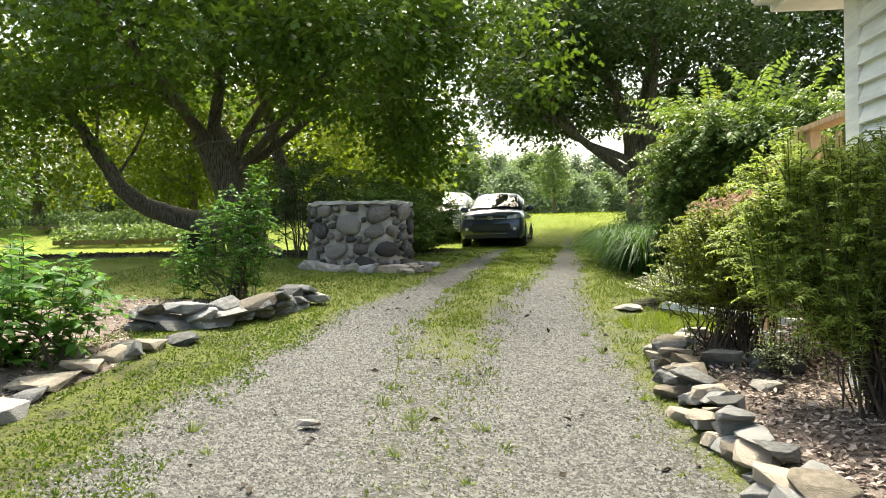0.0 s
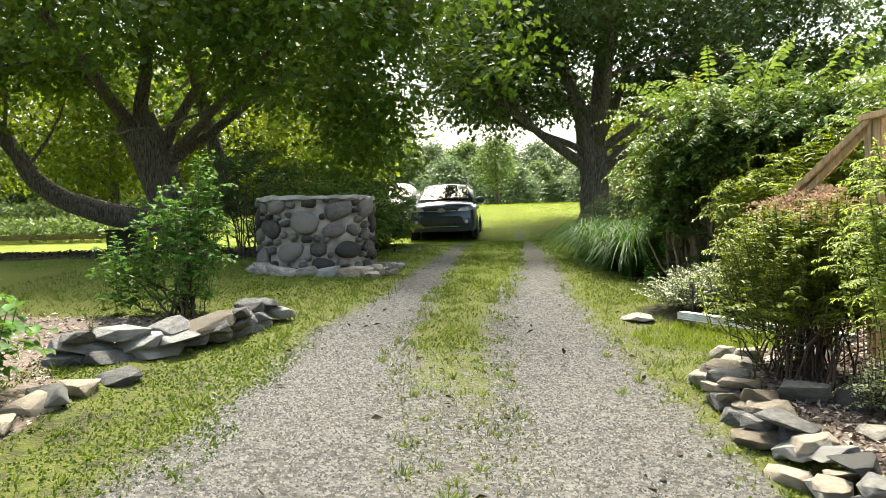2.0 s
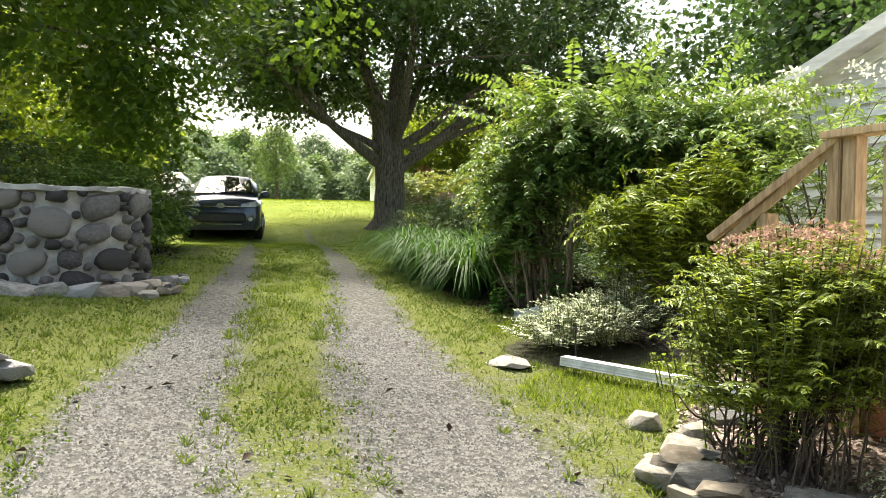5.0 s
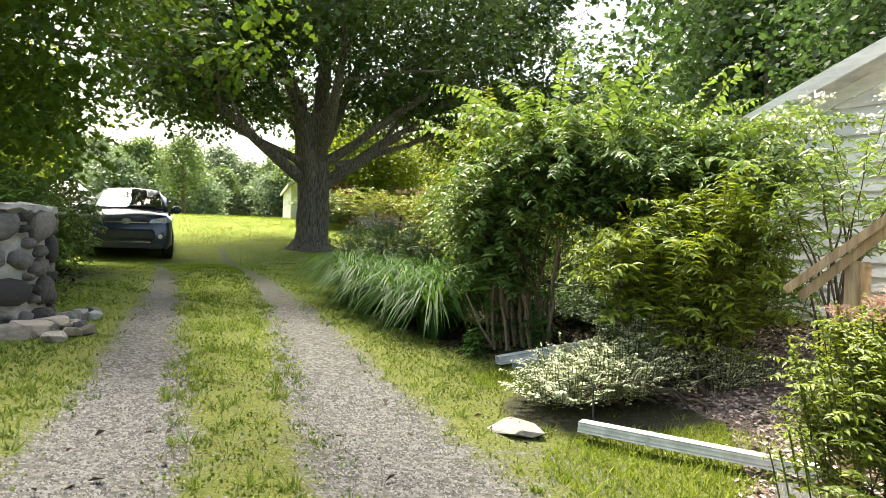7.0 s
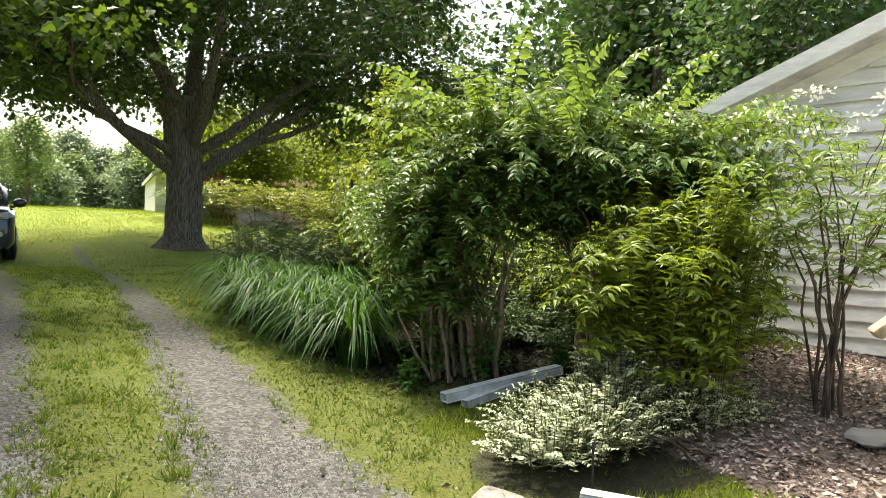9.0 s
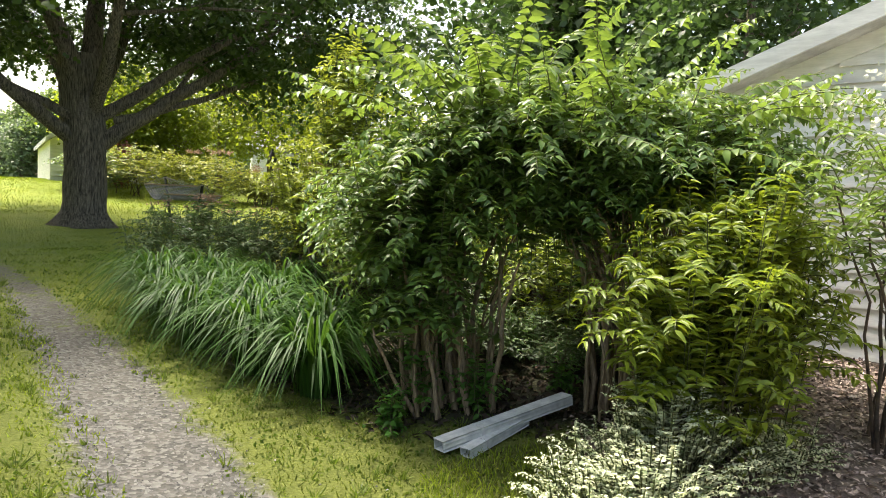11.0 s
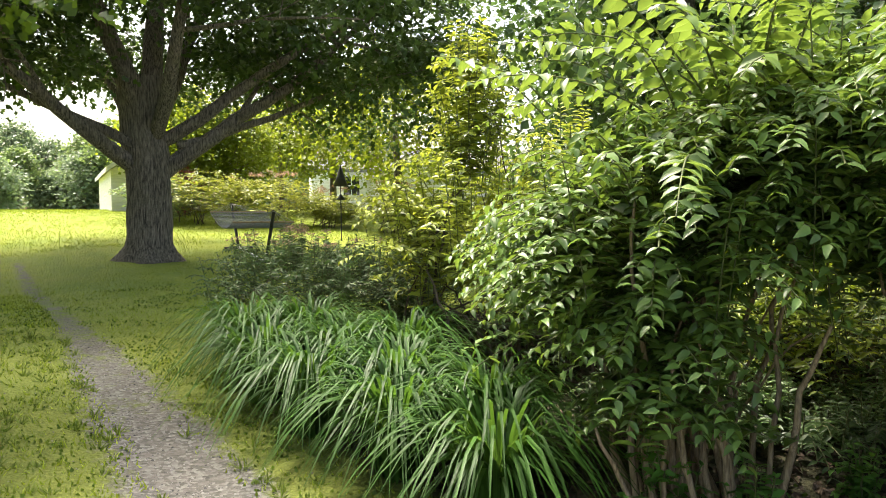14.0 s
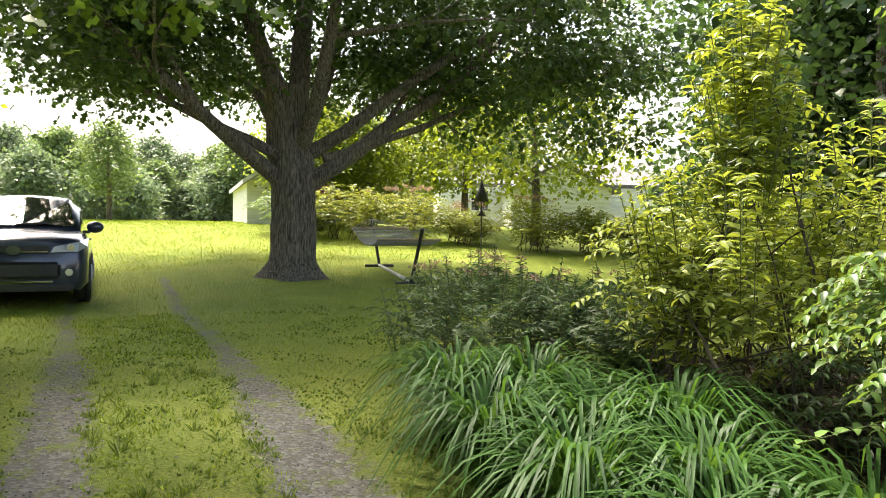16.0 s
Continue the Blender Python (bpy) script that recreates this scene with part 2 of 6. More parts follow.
def ground_material():
    """Grass, trodden turf, gravel and bark mulch, by the masks of the sheet with ragged edges."""
    m, nt, b = nodes_of("ground")
    at = nt.nodes.new("ShaderNodeVertexColor")
    at.layer_name = "cover"
    sep = nt.nodes.new("ShaderNodeSeparateColor")
    nt.links.new(at.outputs[0], sep.inputs[0])
    n1, n2, n3, fine = noise_fac(nt, 1.3, 6), noise_fac(nt, 9, 6, 0.7), noise_fac(nt, 0.35, 3), noise_fac(nt, 60, 5, 0.75)
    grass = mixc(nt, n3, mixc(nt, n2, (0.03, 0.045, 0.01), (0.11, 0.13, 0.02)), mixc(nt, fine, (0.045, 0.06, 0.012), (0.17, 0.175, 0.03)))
    # Mown lawn, with the brightness of sunlight put into its colour.
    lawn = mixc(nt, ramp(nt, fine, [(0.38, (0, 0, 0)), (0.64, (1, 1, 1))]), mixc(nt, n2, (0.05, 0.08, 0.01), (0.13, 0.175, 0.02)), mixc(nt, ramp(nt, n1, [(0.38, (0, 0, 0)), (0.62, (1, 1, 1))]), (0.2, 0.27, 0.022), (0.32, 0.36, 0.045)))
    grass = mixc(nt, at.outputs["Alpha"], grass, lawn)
    vor = nt.nodes.new("ShaderNodeTexVoronoi")
    vor.inputs["Scale"].default_value = 42
    geo = nt.nodes.new("ShaderNodeNewGeometry")
    nt.links.new(geo.outputs["Position"], vor.inputs["Vector"])
    vsep = nt.nodes.new("ShaderNodeSeparateColor")
    nt.links.new(vor.outputs["Color"], vsep.inputs[0])
    stone = ramp(nt, vsep.outputs[0], [(0.0, (0.03, 0.03, 0.028)), (0.6, (0.08, 0.079, 0.073)), (1.0, (0.17, 0.167, 0.155))])
    gravel = mixc(nt, ramp(nt, n2, [(0.35, (0, 0, 0)), (0.75, (0.6, 0.6, 0.6))]), stone, (0.13, 0.122, 0.1))
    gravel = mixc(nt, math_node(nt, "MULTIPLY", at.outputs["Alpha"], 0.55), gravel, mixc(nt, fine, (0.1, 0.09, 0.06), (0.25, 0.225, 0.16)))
    mulch = mixc(nt, fine, (0.06, 0.045, 0.036), (0.3, 0.24, 0.2))

    def ragged(mask, lo, hi):
        s = math_node(nt, "ADD", mask, math_node(nt, "MULTIPLY", math_node(nt, "SUBTRACT", n2, 0.5), 1.2))
        s = math_node(nt, "ADD", s, math_node(nt, "MULTIPLY", math_node(nt, "SUBTRACT", n1, 0.5), 0.8))
        mr = nt.nodes.new("ShaderNodeMapRange")
        mr.inputs[1].default_value, mr.inputs[2].default_value = lo, hi
        nt.links.new(s, mr.inputs[0])
        return mr.outputs[0]
    gmask, mmask = ragged(sep.outputs[0], 0.36, 0.62), ragged(sep.outputs[1], 0.4, 0.6)
    shaded_soil = ragged(sep.outputs[2], 0.4, 0.7)
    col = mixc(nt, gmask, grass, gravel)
    # Bare earth, its colour darkened for the shade that lies on it.
    col = mixc(nt, shaded_soil, col, mixc(nt, n2, (0.016, 0.018, 0.009), (0.06, 0.058, 0.028)))
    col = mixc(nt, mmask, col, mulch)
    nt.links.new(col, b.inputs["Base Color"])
    b.inputs["Roughness"].default_value = 0.92
    b.inputs["Specular IOR Level"].default_value = 0.25
    h = math_node(nt, "ADD", math_node(nt, "MULTIPLY", vor.outputs["Distance"], 1.0), math_node(nt, "MULTIPLY", fine, 0.7))
    bump(nt, b, h, 0.55, 0.02)
    return m


M["ground"] = ground_material()


# ---- mesh helpers ----
def norm(a):
    return a / np.maximum(np.linalg.norm(a, axis=-1, keepdims=True), 1e-9)


def raw_mesh(name, verts, faces, material, smooth=False):
    """A mesh from an array of places and an array of equal-sided faces."""
    verts, faces = np.asarray(verts, np.float32), np.asarray(faces, np.int32)
    me = bpy.data.meshes.new(name)
    me.vertices.add(len(verts))
    me.vertices.foreach_set("co", verts.ravel())
    k = faces.shape[1]
    me.loops.add(faces.size)
    me.loops.foreach_set("vertex_index", faces.ravel())
    me.polygons.add(len(faces))
    me.polygons.foreach_set("loop_start", np.arange(0, faces.size, k, dtype=np.int32))
    me.update(calc_edges=True)
    me.validate()
    if smooth:
        me.polygons.foreach_set("use_smooth", np.ones(len(faces), bool))
    me.materials.append(material)
    return me


def child(ob, parent, label=""):
    if parent is not None:
        ob.parent = parent
    if label:
        ob["label"] = label
    return ob


def part(name, bm, material, parent, label="", smooth=False):
    me = bpy.data.meshes.new(name)
    bm.normal_update()
    bm.to_mesh(me)
    bm.free()
    me.materials.append(material)
    if smooth:
        me.polygons.foreach_set("use_smooth", np.ones(len(me.polygons), bool))
    return child(new(name, me), parent, label)


def thing(name, place, label, category, group="", kind="", rz=0):
    ob = new(name)
    ob.matrix_world = pose(*place, 0, 0, rz)
    return tagged(ob, label, category, group, kind)


def box_bm(size, at=(0, 0, 0), bevel=0.0, bm=None, turn=None):
    bm = bm or bmesh.new()
    got = bmesh.ops.create_cube(bm, size=1)["verts"]
    m = Matrix.Translation(at) @ (turn or Matrix()) @ Matrix.Diagonal((*size, 1))
    bmesh.ops.transform(bm, matrix=m, verts=got)
    if bevel:
        edges = {e for v in got for e in v.link_edges}
        bmesh.ops.bevel(bm, geom=list(edges), offset=bevel, segments=2, affect="EDGES")
    return bm


def stick_bm(a, b, w, d, bm=None, bevel=0.004):
    """A squared timber from a to b."""
    a, b = Vector(a), Vector(b)
    q = (b - a).to_track_quat("Z", "Y").to_matrix().to_4x4()
    return box_bm((w, d, (b - a).length), (a + b) / 2, bevel, bm, q)


class Tubes:
    """Round tapered rods, gathered into one mesh."""

    def __init__(self, seg=7):
        self.v, self.f, self.n, self.seg = [], [], 0, seg

    def add(self, pts, radii):
        pts, s = np.asarray(pts, float), self.seg
        t = norm(np.gradient(pts, axis=0))
        ref = np.array([0.31, 0.2, 0.93]) if abs(t[0][2]) < 0.9 else np.array([1.0, 0.1, 0])
        u = norm(np.cross(t, ref))
        w = np.cross(t, u)
        a = np.linspace(0, 2 * np.pi, s, endpoint=False)
        ring = u[:, None] * np.cos(a)[None, :, None] + w[:, None] * np.sin(a)[None, :, None]
        r = np.asarray(radii, float)
        r = r[:, None, None] if r.ndim == 1 else r[:, :, None]
        self.v.append((pts[:, None] + ring * r).reshape(-1, 3))
        i = np.arange(len(pts) - 1)[:, None] * s + np.arange(s)[None]
        j = np.arange(len(pts) - 1)[:, None] * s + (np.arange(s)[None] + 1) % s
        self.f.append(self.n + np.stack([i, j, j + s, i + s], -1).reshape(-1, 4))
        self.n += len(pts) * s

    def mesh(self, name, material):
        return raw_mesh(name, np.concatenate(self.v), np.concatenate(self.f), material, True)


LEAF2 = (np.array([(0, 0, 0), (0.45, 0.5, 0.1), (1, 0, -0.08), (0.45, -0.5, 0.1)]), np.array([(0, 1, 2), (0, 2, 3)]))
LEAF8 = (np.array([(0, 0, 0), (0.28, 0.46, 0.09), (0.3, 0, 0.0), (0.28, -0.46, 0.09), (0.66, 0.34, 0.03), (0.66, 0, -0.05),
                   (0.66, -0.34, 0.03), (1, 0, -0.2)]),
         np.array([(0, 2, 1), (0, 3, 2), (1, 2, 4), (2, 5, 4), (2, 3, 5), (3, 6, 5), (4, 5, 7), (5, 6, 7)]))
LOBED = (np.array([(0, 0, 0), (0.2, 0.5, 0.05), (0.5, 0.18, 0), (0.75, 0.45, -0.03), (1, 0, -0.12), (0.75, -0.45, -0.03),
                   (0.5, -0.18, 0), (0.2, -0.5, 0.05)]),
         np.array([(0, 2, 1), (0, 6, 2), (0, 7, 6), (2, 4, 3), (2, 6, 4), (6, 5, 4)]))
BLADE = (np.array([(0, 0.5, 0), (0, -0.5, 0), (0.4, 0.45, 0.0), (0.4, -0.45, 0.0), (0.75, 0.32, -0.12), (0.75, -0.32, -0.12), (1, 0, -0.32)]),
         np.array([(0, 1, 2), (1, 3, 2), (2, 3, 4), (3, 5, 4), (4, 5, 6)]))
TUFT = (np.array([(0, 0.5, 0), (0, -0.5, 0), (0.6, 0.0, 0.05), (1, 0, 0.25)]), np.array([(0, 1, 2), (1, 3, 2)]))


def leaf_mesh(name, P, D, N, L, W, material, shape=LEAF2):
    """Many leaves: base, way, face, length and width of each."""
    P, D, N = np.asarray(P), norm(np.asarray(D)), np.asarray(N)
    S = norm(np.cross(D, N))
    N = np.cross(S, D)
    T, F = shape
    L, W = np.broadcast_to(L, len(P))[:, None, None], np.broadcast_to(W, len(P))[:, None, None]
    V = P[:, None] + L * T[None, :, :1] * D[:, None] + W * T[None, :, 1:2] * S[:, None] + L * T[None, :, 2:] * N[:, None]
    faces = F[None] + (np.arange(len(P)) * len(T))[:, None, None]
    return raw_mesh(name, V.reshape(-1, 3), faces.reshape(-1, 3), material)


def rand_dir(n, up=0.0, r=None):
    v = (r or rng).normal(size=(n, 3))
    v = norm(v)
    v[:, 2] += up
    return norm(v)


# ---- the lie of the land ----
def smooth(a, b, x):
    t = np.clip((x - a) / (b - a), 0, 1)
    return t * t * (3 - 2 * t)


RISE_Y = [-60, -10, 0, 9, 14, 19, 23, 27, 31, 36, 60, 400]
RISE_Z = [-2.2, -0.9, 0, 0.81, 1.12, 1.27, 1.48, 1.95, 2.45, 2.62, 2.7, 2.7]


def ground_z(x, y):
    """The drive climbs, levels out by the car and the lawn climbs again to its crest; the garden bed banks up to the house."""
    x, y = np.asarray(x, float), np.asarray(y, float)
    base = (np.interp(y - 1, RISE_Y, RISE_Z) + np.interp(y, RISE_Y, RISE_Z) * 2 + np.interp(y + 1, RISE_Y, RISE_Z)) / 4
    z = base - 0.044 * np.clip(x, -6, 1.3) * (1 - smooth(9, 19, y))
    bank = np.clip(x - 2.2, 0, 2.4) * 0.13
    dip = 0.2 * (1 - smooth(1.2, 3.8, x)) * smooth(16, 21, y) * (1 - smooth(24, 30, y))
    z = z + 0.11 * smooth(1.22, 1.5, x) * (1 - smooth(5.7, 6.3, y))
    return z - dip + bank * smooth(1.5, 5, y) * (1 - smooth(11, 17, y))


TRACK_Y = [-20, 0, 3, 5, 7, 9, 11, 13, 15.5, 18, 20.5, 24, 30]
LEFT_C = [-0.9, -0.9, -1.02, -1.15, -1.05, -0.68, -0.45, -0.15, 0.12, 0.3, 0.45, 0.9, 1.8]
LEFT_W = [0.62, 0.62, 0.6, 0.52, 0.38, 0.27, 0.24, 0.2, 0.16, 0.12, 0.06, 0.0, 0.0]
RIGHT_C = [0.5, 0.5, 0.42, 0.38, 0.42, 0.62, 0.98, 1.18, 1.45, 1.68, 1.92, 2.3, 3.0]
RIGHT_W = [0.66, 0.66, 0.62, 0.55, 0.46, 0.37, 0.34, 0.26, 0.15, 0.1, 0.09, 0.05, 0.0]


def track(y):
    return [np.interp(y, TRACK_Y, v) for v in (LEFT_C, LEFT_W, RIGHT_C, RIGHT_W)]


def cover(x, y):
    """How far the ground is gravel, mulch or bare earth with shade in its colour."""
    lc, lw, rc, rw = track(y)
    g = np.maximum(1 - smooth(lw * 0.5, lw * 1.4 + 0.16, np.abs(x - lc)), 1 - smooth(rw * 0.5, rw * 1.4 + 0.16, np.abs(x - rc)))
    g = g * np.where(y < 24, 1, 0) * (1 - 0.36 * smooth(8, 18, y)) * (1 - 0.18 * smooth(3, 9, y))
    near = (x > lc) & (x < rc)
    g = np.maximum(g, np.where(near, 0.5 * (1 - smooth(4, 8, y)) + 0.18 * (1 - smooth(8, 14, y)), 0))
    g = np.maximum(g, 0.34 * ((x > -2.5) & (x < lc) & (y < 7.6)) * (1 - smooth(5.5, 7.6, y)))
    shoulder = np.interp(y, [-10, 4, 5, 6, 7.5], [-2.05, -2.0, -1.8, -1.6, -1.3])
    g = np.maximum(g, 0.8 * smooth(shoulder - 0.22, shoulder + 0.25, x) * (x < lc) * (1 - smooth(5.5, 7.6, y)))
    g = np.maximum(g, 0.34 * ((x > rc) & (x < 1.75)) * smooth(4.5, 5.5, y) * (1 - smooth(7.2, 8.4, y)))
    edge = np.interp(y, [-10, 3, 5.3, 6.2, 7.2, 8, 9, 10], [1.25, 1.25, 1.35, 1.7, 2.6, 2.6, 2.7, 3.0])
    m = smooth(edge - 0.05, edge + 0.2, x) * (1 - smooth(8.4, 9.0, y))
    bed_l = 1 - smooth(0.0, 0.3, x - np.interp(y, [-10, 3, 5.2, 5.8, 6.3, 7.3], [-2.75, -2.75, -2.75, -3.1, -2.6, -2.3]))
    m = np.maximum(m, bed_l * (1 - smooth(7.2, 7.7, y)) * smooth(-4.6, -4.0, x) * 0.8)
    # Earth under the honeysuckle and the maple, with the shade there painted in.
    shaded_soil = np.maximum(1 - smooth(0.8, 1.1, np.hypot((x - 4.0) / 2.3, (y - 11.2) / 3.0)), 1 - smooth(0.7, 1.3, np.hypot((x + 6.2) / 5.5, (y - 15.5) / 3.6)))
    shaded_soil = np.maximum(shaded_soil, 1 - smooth(0.8, 1.1, np.hypot((x - 2.6) / 1.2, (y - 7.9) / 0.6)))
    # Patches of dark earth colour stand in for shade on the left verge.
    verge_shade = 0.5 * (1 - smooth(-2.0, -1.3, x)) * (1 - smooth(5.5, 7.5, y)) * smooth(-3.2, -2.6, x)
    return g, m, np.maximum(shaded_soil, verge_shade)


def spaced(parts):
    return np.concatenate([np.arange(a, b, s) for a, b, s in parts] + [[parts[-1][1]]])


def swell(x, y):
    """Shallow bumps of the trodden ground."""
    return 0.016 * np.sin(x * 3.1 + np.sin(y * 2.3)) * np.cos(y * 2.7) * (1 - smooth(14, 20, np.abs(x))) * (1 - smooth(16, 24, y))


def build_ground():
    xs = spaced([(-400, -60, 34), (-60, -16, 2), (-16, -6, 0.4), (-6, 6, 0.1), (6, 20, 0.4), (20, 60, 2), (60, 400, 34)])
    ys = spaced([(-120, -20, 10), (-20, -2, 0.6), (-2, 16, 0.1), (16, 26, 0.25), (26, 60, 1.0), (60, 500, 44)])
    X, Y = np.meshgrid(xs, ys)
    g, m, shaded_soil = cover(X, Y)
    Z = ground_z(X, Y) - 0.035 * g * (Y < 24) + swell(X, Y)
    V = np.stack([X, Y, Z], -1).reshape(-1, 3)
    i = (np.arange(len(ys) - 1)[:, None] * len(xs) + np.arange(len(xs) - 1)[None]).ravel()
    F = np.stack([i, i + 1, i + 1 + len(xs), i + len(xs)], -1)
    me = raw_mesh("ground", V, F, M["ground"], True)
    c = me.color_attributes.new("cover", "FLOAT_COLOR", "POINT")
    # Alpha blends in the mown, sun-brightened lawn colour with distance.
    c.data.foreach_set("color", np.stack([g, m, shaded_soil, smooth(8, 22, Y + np.abs(X - 1) * 0.35)], -1).astype(np.float32).ravel())
    return tagged(new("ground", me), "gravel drive with a grassy middle strip, mown lawn and mulched beds", "ground", kind="structure")


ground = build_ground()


# ---- plants ----
def gz(x, y):
    return float(ground_z(x, y))


def bezier(a, c, b, n):
    t = np.linspace(0, 1, n)[:, None]
    return (1 - t) ** 2 * np.asarray(a) + 2 * t * (1 - t) * np.asarray(c) + t * t * np.asarray(b)


def shrub(name, place, label, category, lumps, twigs, twig_len, leaf, gap, material, stems=14, foot=0.25, droop=0.25, shape=LEAF8,
          stem_r=0.012, stem_mat="twig", up=0.25, bloom=None, group="", seed=1, upright=0, twig_mat="green_stem", stem_label="", shell=0.55):
    """A shrub of bare stems and leafy arching twigs. lumps: (x, y, z, rx, ry, rz, weight) round its foot; leaf: length, width."""
    r = np.random.default_rng(seed)
    ob = thing(name, place, label, category, group)
    lumps = np.asarray(lumps, float)
    pick = r.choice(len(lumps), twigs, p=lumps[:, 6] / lumps[:, 6].sum())
    way = rand_dir(twigs, up, r)
    ends = lumps[pick, :3] + way * lumps[pick, 3:6] * (shell + (1 - shell) * r.random((twigs, 1)) ** 0.5)
    ends[:, 2] = np.maximum(ends[:, 2], 0.06)
    rods, green = Tubes(5), Tubes(3)
    P, D, N, L = [], [], [], []
    tops = []
    for e, w in zip(ends, way):
        ln = twig_len * (0.6 + 0.8 * r.random())
        spike = r.random() < upright
        lead = np.array([w[0], w[1], 0.55 + 0.5 * w[2]]) if not spike else np.array([0.25 * w[0], 0.25 * w[1], 1.0])
        lead = lead / np.linalg.norm(lead)
        a = e - lead * ln * 0.8
        a[2] = max(a[2], 0.04)
        tip = e + np.array([w[0], w[1], 0]) * ln * 0.35 - np.array([0, 0, droop * ln * (0 if spike else 1)])
        if spike:
            tip = e + lead * ln * 0.3
        n = max(4, int(ln / gap))
        c = bezier(a, e + np.array([0, 0, 0.12 * ln]), tip, n)
        green.add(c[:: max(1, n // 4)] if n > 8 else c, np.full(len(c[:: max(1, n // 4)] if n > 8 else c), 0.0035))
        tops.append(a)
        t = norm(np.gradient(c, axis=0))
        s = norm(np.cross(t, [0.05, 0.03, 1.0]))
        for sign in (1, -1):
            jit = r.normal(size=(n, 3)) * 0.22
            P.append(c)
            D.append(sign * s * 0.85 + t * (0.45 if not spike else 0.1) + jit + np.array([0, 0, -0.12 if not spike else 0.15]))
            N.append(np.array([0, 0, 1.0]) + r.normal(size=(n, 3)) * 0.28 + t * 0.2)
            L.append(leaf[0] * (0.65 + 0.5 * r.random(n)) * np.linspace(1.05, 0.65, n))
    P, D, N, L = (np.concatenate(v) for v in (P, D, N, L))
    tops = np.array(tops)
    for k in range(stems):
        g = tops[r.integers(len(tops))]
        a = np.array([*(r.normal(size=2) * foot * 0.6), -0.03])
        if isinstance(stem_label, tuple):
            f = stem_label[k % len(stem_label)]
            a[:2] = np.array(f) + r.normal(size=2) * foot * 0.4
            near = tops[np.argsort(np.hypot(*(tops[:, :2] - a[:2]).T))[: len(tops) // 7]]
            g = near[r.integers(len(near))]
        mid = np.array([a[0] * 1.2 + 0.25 * (g[0] - a[0]), a[1] * 1.2 + 0.25 * (g[1] - a[1]), 0.65 * g[2]])
        c = bezier(a, mid, g, 9)
        c[1:-1] += r.normal(size=(7, 3)) * 0.012
        q = stem_r * (0.6 + 0.8 * r.random())
        rods.add(c, np.linspace(q, q * 0.35, 9))
    tagged(child(new("cane_work", rods.mesh("cane_work", M[stem_mat])), ob), kind="stuff")
    tagged(child(new("twig_work", green.mesh("twig_work", M[twig_mat])), ob), kind="stuff")
    child(new("foliage", leaf_mesh("foliage", P, D, N, L, L * leaf[1] / leaf[0], M[material], shape)), ob)
    tagged(ob.children[-1], kind="stuff")
    if bloom:
        mat, count, size = bloom
        hi = ends[np.argsort(-ends[:, 2] + r.random(len(ends)) * 0.35)[:count]] + np.array([0, 0, twig_len * 0.22])
        k = 26
        d = rand_dir(len(hi) * k, 0.25, r)
        p = np.repeat(hi, k, 0) + d * size * np.array([1, 1, 0.35]) * r.random((len(d), 1))
        child(new("blossom", leaf_mesh("blossom", p, d, rand_dir(len(d), 0.8, r), size * 0.32, size * 0.25, M[mat], LEAF2)), ob)
    return ob


def limb(rods, tips, a, d, length, rad, levels, r, lift=0.12):
    """A limb that wanders, thins and forks."""
    n = 9
    c = [np.asarray(a, float)]
    d = np.asarray(d, float) / np.linalg.norm(d)
    for i in range(n):
        d = d + r.normal(size=3) * 0.09 + np.array([0, 0, lift * 0.12])
        d /= np.linalg.norm(d)
        c.append(c[-1] + d * length / n)
    rads = rad * (0.82 * np.linspace(1, 0.3, n + 1) ** 1.2)
    rods.add(c, rads)
    if levels:
        for i in range(3, n + 1, 2 if levels > 1 else 2):
            s = rand_dir(1, 0.15, r)[0]
            limb(rods, tips, c[i], d * 0.55 + s * 0.8, length * (0.42 + 0.2 * r.random()), rads[i] * 0.6, levels - 1, r, lift)
    else:
        tips += c[3:]
    tips.append(c[-1])


def crown_leaves(name, centres, per, spread, leaf, material, r, shape=LOBED, flat=0.55, hang=-0.25):
    c = np.repeat(np.asarray(centres), per, 0)
    off = r.normal(size=c.shape) * spread * np.array([1, 1, flat])
    d = norm(off + r.normal(size=c.shape) * spread * 0.6)
    d[:, 2] += hang
    size = leaf * (0.6 + 0.7 * r.random(len(c)))
    return leaf_mesh(name, c + off, d, rand_dir(len(c), 1.1, r), size, size * 0.85, M[material], shape)


